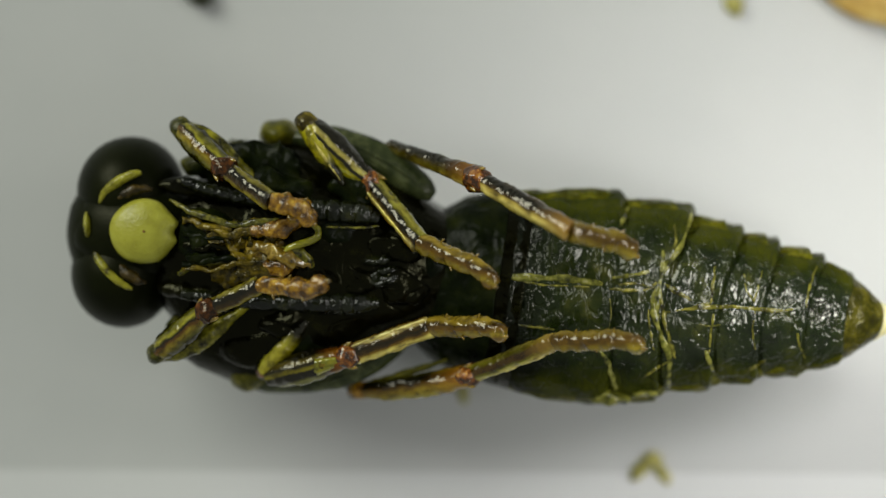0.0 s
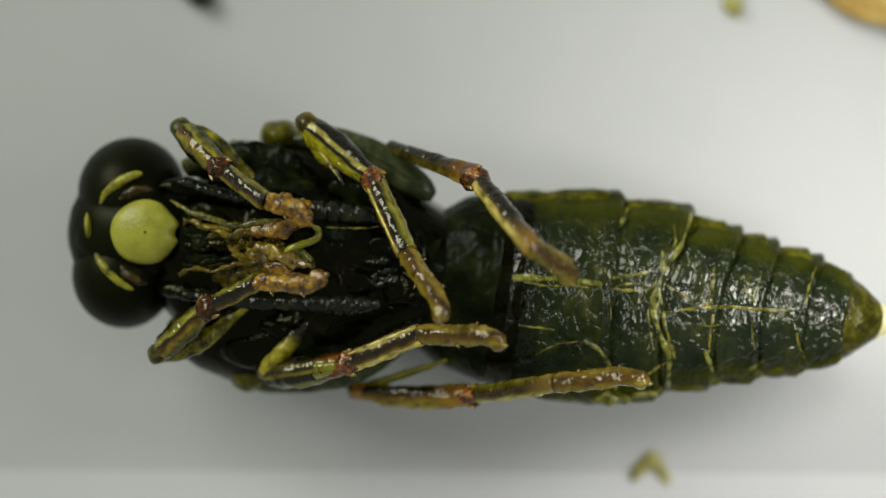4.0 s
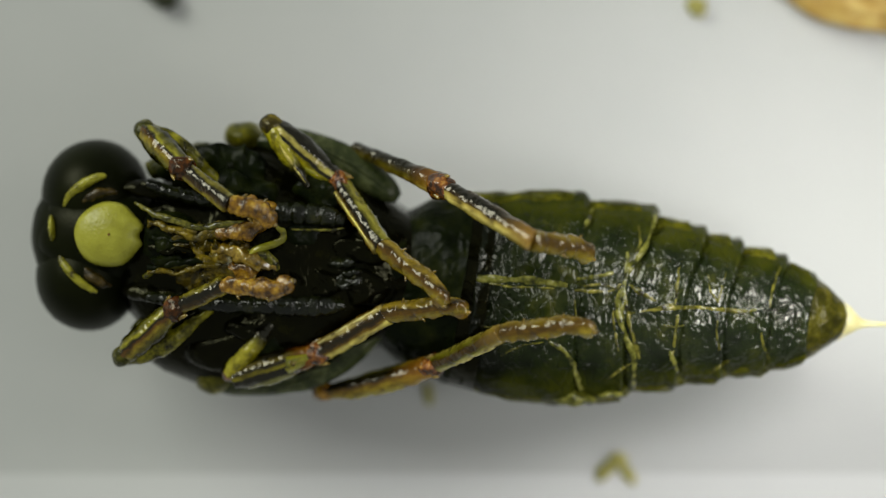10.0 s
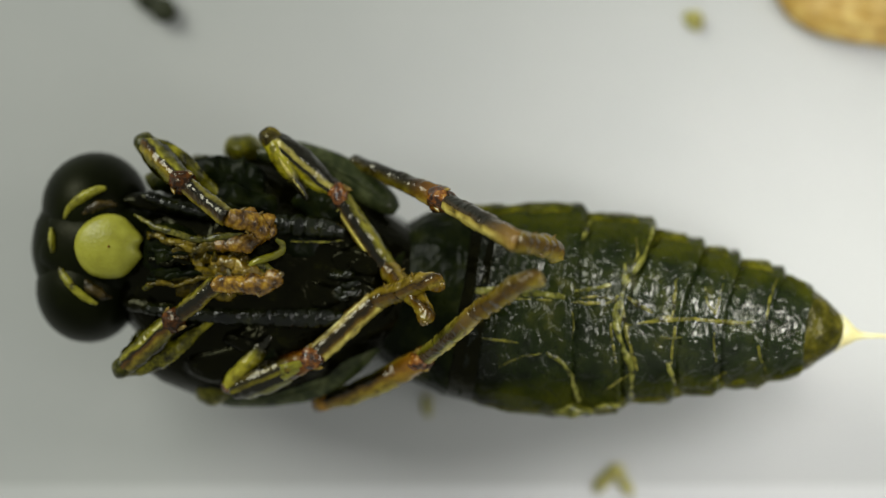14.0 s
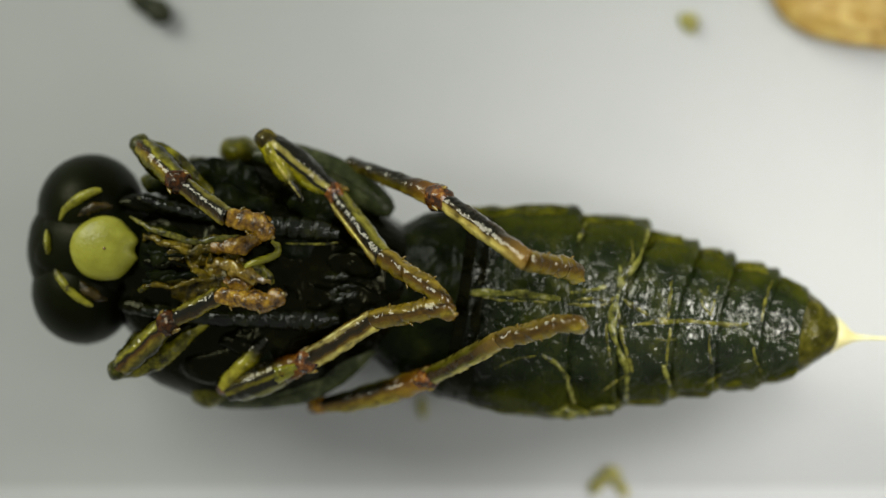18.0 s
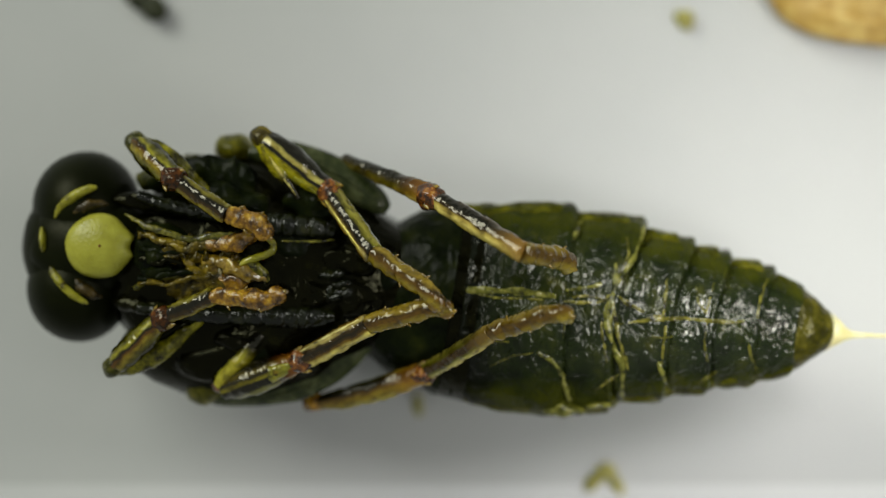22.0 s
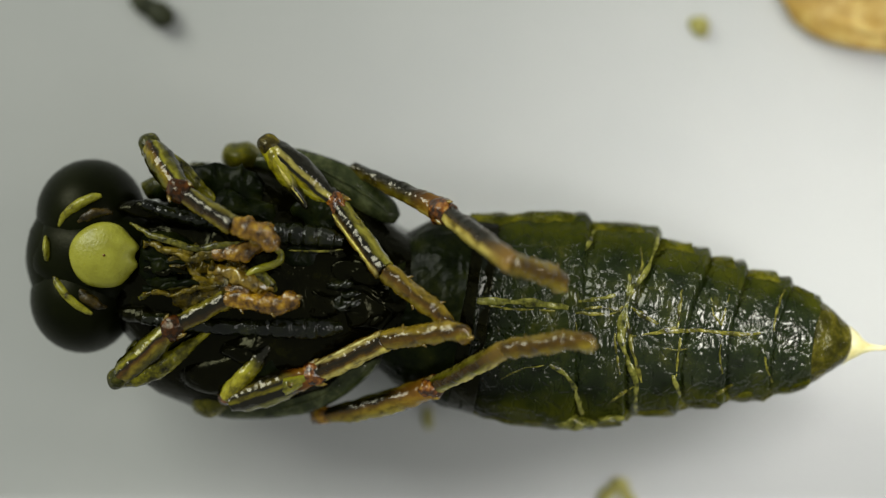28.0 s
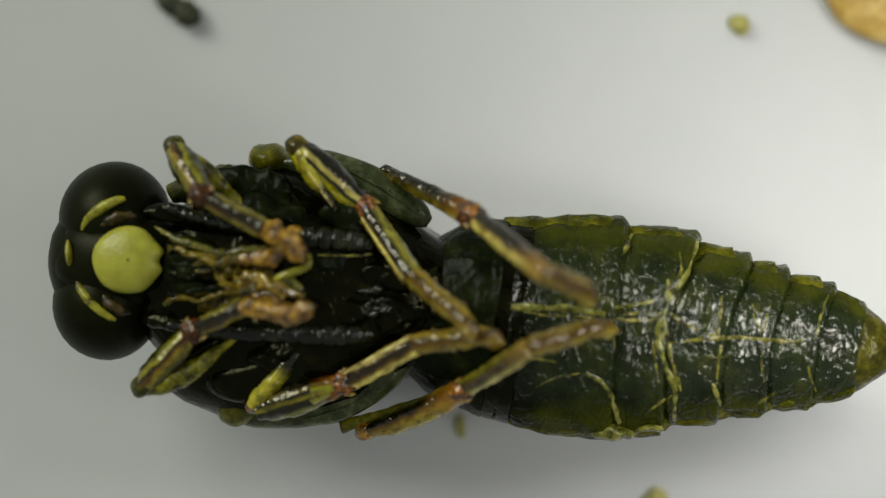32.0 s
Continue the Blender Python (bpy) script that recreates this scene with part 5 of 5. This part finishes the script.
    mid_a_tibia += [(12, -52.2, 22.4), (13, -51.4, 34.6), (14, -56, 2.3), (14.5, -58.5, 4.8), (16.5, -50.9, 26.2), (17, -50.8, 25.5), (18, -52, 27.1), (19, -51.1, 29.6), (20, -52.7, 28.5),
        (22, -53.9, 30.2), (23, -54.1, 28.8), (24, -51.4, 27.7), (25, -49.6, 17.6), (25.5, -50.4, 7.2), (27.5, -54.3, 14), (28, -53.2, 22.8), (29, -51.7, 26.7), (30, -53.9, 22.7),
        (31, -53.4, 13.1), (32, -55.1, 26.3)]
    mid_a_tarsus = [(0, -23.1, 24.2), (0.3, -24, 17.4), (0.7, -23.1, 24.8), (1, -33.6, 30.9), (1.3, -30.3, 34), (1.5, -10.2, -29.8), (1.7, -39.7, 62.7), (2, -39.1, 62.7), (2.3, -43.2, 58.7),
        (2.5, -50.8, 52.7), (2.7, -31.3, 55), (3, -53.7, 36.8), (3.3, -57, 39.4), (3.5, -56.3, 38.7), (5.5, -42.1, 33), (6, -37, 29.4), (7, -39.3, 31.6), (8, -35.8, 35.1),
        (9, -38.8, 28.4), (10, -36.9, 24.1), (11, -37.9, 37.7)]
    mid_a_tarsus += [(12, -35.1, 37.6), (13, -36.4, 14.8), (14, -45, 43.4), (14.5, -47, 43.5), (16.5, -34.6, 25.2), (17, -33.6, 26.5), (18, -32.7, 26.4), (19, -35.7, 21.7), (20, -33.6, 26.9),
        (22, -33.8, 22.7), (23, -35.1, 25.1), (24, -34.7, 30.4), (25, -34.5, 26.5), (25.5, -33.4, 24.3), (27.5, -34.8, 31.9), (28, -38, 3.8), (29, -36.4, 31.9), (30, -37.1, 24),
        (31, -34.9, 22.8), (32, -39, 26.9)]
    for limb, rows in zip(mid_a, limb_rows((-2.958, 2.221, 2.600), (1.65, 1.55, 1.6), (mid_a_femur, mid_a_tibia, mid_a_tarsus))):
        walk(limb, rows)
    mid_b_femur = [(0, 15.3, 15.5), (0.3, 16.2, 14.2), (0.7, 17.4, -3.9), (1, -3.3, 20.1), (1.3, -25.7, 27.3), (1.5, -39.8, 20.1), (1.7, -40.7, 18.6), (2, -40.8, 18.7), (2.3, -19.1, 22.8),
        (2.5, -3.1, 25.7), (2.7, -17.2, 28.4), (3, 0.9, 21.7), (3.3, 12, 18.7), (3.5, 10.2, 19.7), (5.5, 17.3, 10.2), (6, 17, 4.5), (7, 15.6, -5.4), (8, 16.9, -3.8),
        (9, 18.1, 10.7), (10, 17.5, 1.9), (11, 16.6, -6.4)]
    mid_b_femur += [(12, 17.3, 5.4), (13, 18.9, 16.7), (14, 23, 9), (14.5, 23.5, 11.8), (16.5, 23.1, 12.9), (17, 22.1, 12.6), (18, 22.3, 11.7), (19, 22.1, 12.2), (20, 23.2, 4.6),
        (22, 21.5, 15.3), (23, 21.5, 12.9), (24, 21.1, 12.9), (25, 20.3, 13.2), (25.5, 20, 13.9), (27.5, 18.2, 4.9), (28, 18.9, 0.8), (29, 17.1, -6.4), (30, 16.8, -6.4),
        (31, 17.6, -6.4), (32, 18.2, 4.3)]
    mid_b_tibia = [(0, 20.2, -1.7), (0.3, 24.2, 27.9), (0.7, 52.6, 20.3), (1, 27, 22.9), (1.3, 1, 32.6), (1.5, -14.6, 22.7), (1.7, -13.8, 23), (2, -13.8, 23), (2.3, 4.1, 22.7),
        (2.5, 12.7, 12.8), (2.7, 4, 23), (3, 17.8, 21.3), (3.3, 27.7, 26.5), (3.5, 23.1, 26.4), (5.5, 25, 25.8), (6, 27.7, 29.8), (7, 27.6, 28.5), (8, 29, 29.7),
        (9, 29.9, 26.5), (10, 30.4, 20.8), (11, 28.6, 19.4)]
    mid_b_tibia += [(12, 29.2, 21.4), (13, 34.4, 23.4), (14, 42.3, 4.6), (14.5, 44.7, 14.4), (16.5, 29.4, 23.6), (17, 30.7, 15.9), (18, 32.3, 23.6), (19, 30.3, 26.7), (20, 28, 26.6),
        (22, 28.7, 26.5), (23, 31.3, 28.9), (24, 28.4, 33.9), (25, 30.9, 29.8), (25.5, 30, 26.1), (27.5, 26.8, 23.3), (28, 26.5, 25.9), (29, 29.5, 22.8), (30, 28.9, 24.2),
        (31, 29.7, 22.6), (32, 29.7, 23.8)]
    mid_b_tarsus = [(0, 1.6, 34.2), (0.3, 1.1, 24.3), (0.7, 18.7, 1.8), (1, 7.6, 26.2), (1.3, -7.1, 37.6), (1.5, -28.8, 42.7), (1.7, -39.5, 50.4), (2, -20.2, 49.2), (2.3, -7.7, 42.7),
        (2.5, -6.3, 39.8), (2.7, -12.6, 41.8), (3, -2.1, 34.3), (3.3, -0.5, 30.9), (3.5, -0.7, 22.2), (5.5, 7, 25.5), (6, 4.9, 13.9), (7, 10.1, 16.3), (8, 10, 15.7),
        (9, 11.8, 15.6), (10, 8.6, 26.8), (11, 2.8, 23.4)]
    mid_b_tarsus += [(12, 4.8, 28.4), (13, 13.2, 27.5), (14, 22, 39.8), (14.5, 20.2, 42.1), (16.5, 9.4, 27.7), (17, 11.4, 30.4), (18, 11.5, 25.6), (19, 11.8, 24.7), (20, 15.2, 28.3),
        (22, 15.9, 19.9), (23, 15.2, 29.4), (24, 9.1, 8.1), (25, 8.1, 14.1), (25.5, 9.8, 13.7), (27.5, 6.7, 20.6), (28, 9.3, 20.4), (29, 6.2, 16.2), (30, 9.6, 27.7),
        (31, 8.9, 24.8), (32, 8.4, 23.9)]
    for limb, rows in zip(mid_b, limb_rows((-3.585, -2.324, 2.300), (1.6, 1.5, 1.55), (mid_b_femur, mid_b_tibia, mid_b_tarsus))):
        walk(limb, rows)
    fore_a_femur = [(0, -41, 25.6), (1, -44.2, 30.3), (1.5, -46.2, 32.9), (2, -46.5, 33.2), (3, -42.4, 29.6), (5.5, -44.3, 34.2), (6, -44.1, 34.7), (7, -44.5, 31.7), (8, -42, 34),
        (9, -43.5, 33.1), (10, -42.6, 34.2), (12, -40.9, 33.1), (13, -42.5, 36.9)]
    fore_a_femur += [(14, -43.3, 32.7), (16.5, -42.4, 33.5), (18, -41.5, 34), (20, -40.7, 34.3), (22, -41.3, 33.9), (24, -43.3, 32.2), (25, -46.4, 32.7), (27.5, -50.9, 32.9), (28, -53.5, 32.4),
        (29, -55.1, 30.2), (30, -55.5, 30.2), (31, -54.7, 31.3), (32, -56.4, 34.3)]
    fore_a_tibia = [(0, -33.6, 30), (1, -32.5, 35.6), (1.5, -32.9, 19.3), (2, -31, 32.3), (3, -33.6, 30.1), (5.5, -35.1, 33.5), (6, -36.8, 36.6), (7, -41, 37.1), (8, -37.4, 30.5),
        (9, -31.8, 30.6), (10, -35.6, 26.6), (12, -33.1, 28.8), (13, -31.9, 34.4)]
    fore_a_tibia += [(14, -36.7, 30), (16.5, -36.2, 19.2), (18, -34.7, 24.6), (20, -34, 22), (22, -32.8, 17.4), (24, -32.5, 26.2), (25, -31.7, 15.2), (27.5, -35.7, -1.6), (28, -31.5, 21.1),
        (29, -31.6, 18.1), (30, -30.7, 14), (31, -33.9, -7.5), (32, -27.1, 11.3)]
    fore_a_tarsus = [(0, -16.2, -6), (1, -22.6, -6), (1.5, -20.9, -5.9), (2, -29.2, -6.1), (3, -16.2, -6.2), (5.5, -18.4, -6.3), (6, -22.4, -6.5), (7, -11.9, -6.5), (8, -9.9, -7.1),
        (9, -19.5, -7.4), (10, -13.6, -9.3), (12, -11.3, -28.2), (13, -20.4, -16.1)]
    fore_a_tarsus += [(14, -12.3, -32.6), (16.5, -13.9, -9.2), (18, -12.9, -7.8), (20, -16.6, -8), (22, -17.4, -1.5), (24, -25.4, -10.6), (25, -13.1, -7.7), (27.5, -9.6, -7.3), (28, -16.8, -7),
        (29, -14.7, -6.9), (30, -16.1, -6.6), (31, -16.7, -6), (32, -27.9, -5.4)]
    for limb, rows in zip(fore_a, limb_rows((-5.225, 2.127, 2.500), (1.35, 1.15, 0.8), (fore_a_femur, fore_a_tibia, fore_a_tarsus), ((0, 0.05, 0, 0), (24, 0.05, 0, 0), (25.5, 0.13, 0.05, 0), (27.5, 0.2, 0.1, 0), (29, 0.22, 0.14, 0), (32, 0.21, 0.1, 0)))):
        walk(limb, rows)
    fore_b_femur = [(0, 39.6, 24), (1, 40.1, 22.2), (2, 40.2, 23.4), (3, 41.2, 22.7), (6, 41.7, 20.3), (9, 41.9, 18), (10, 41.4, 17), (12, 41.8, 16.7), (13, 45.1, 23.8),
        (14, 42.1, 17.1), (14.5, 43.6, 20.4), (16.5, 43.1, 17.1), (17, 43.3, 15.3)]
    fore_b_femur += [(18, 42, 19.6), (19, 43.7, 18.8), (20, 44.1, 17.8), (22, 43.6, 18.7), (24, 43.1, 19.2), (25, 43.4, 17.7), (27.5, 42.6, 14.2), (28, 42.2, 11.2), (29, 41.7, 12.7),
        (30, 41.9, 13.6), (31, 43.6, 11.1), (32, 46.2, 12.3)]
    fore_b_tibia = [(0, 25.5, 17.3), (1, 30.2, 30.9), (2, 27.6, 22), (3, 27.5, 21.8), (6, 24.8, 24.2), (9, 24.5, 23), (10, 24.9, 24.7), (12, 27.8, 23), (13, 24.1, 20.5),
        (14, 39.1, 24.3), (14.5, 28.8, 29.8), (16.5, 41, 18.9), (17, 40.1, 20.3)]
    fore_b_tibia += [(18, 27.3, 19.3), (19, 24, 18.3), (20, 25.6, 20.7), (22, 23, 22.9), (24, 27.5, 6.3), (25, 26.6, -8.7), (27.5, 28, -1.6), (28, 28.4, 8.3), (29, 28.5, 10.2),
        (30, 26.9, 14), (31, 27.9, 16.9), (32, 25.2, 26.8)]
    fore_b_tarsus = [(0, -3.9, 23.5), (1, -1.7, 24.4), (2, -6.2, 23), (3, -4, 18), (6, 2.8, 26.5), (9, 0.4, 22.3), (10, -4.2, 21.7), (12, 0.6, 29.8), (13, -1.8, 21.6),
        (14, 0.6, 25.6), (14.5, 5.5, 25.7), (16.5, -4.2, 29.3), (17, -1.6, 25.4)]
    fore_b_tarsus += [(18, -6.3, 26.6), (19, -4.1, 20.5), (20, -4, 25.1), (22, -4, 15.1), (24, -5.9, 17.1), (25, -7.8, 19.2), (27.5, -3.7, 20.6), (28, -5.9, 16), (29, -5.9, 17.6),
        (30, -5.9, 28.4), (31, -3.4, 25.6), (32, -7.8, 26.1)]
    for limb, rows in zip(fore_b, limb_rows((-5.557, -1.949, 2.550), (1.45, 1.05, 1.3), (fore_b_femur, fore_b_tibia, fore_b_tarsus))):
        walk(limb, rows)


motions()
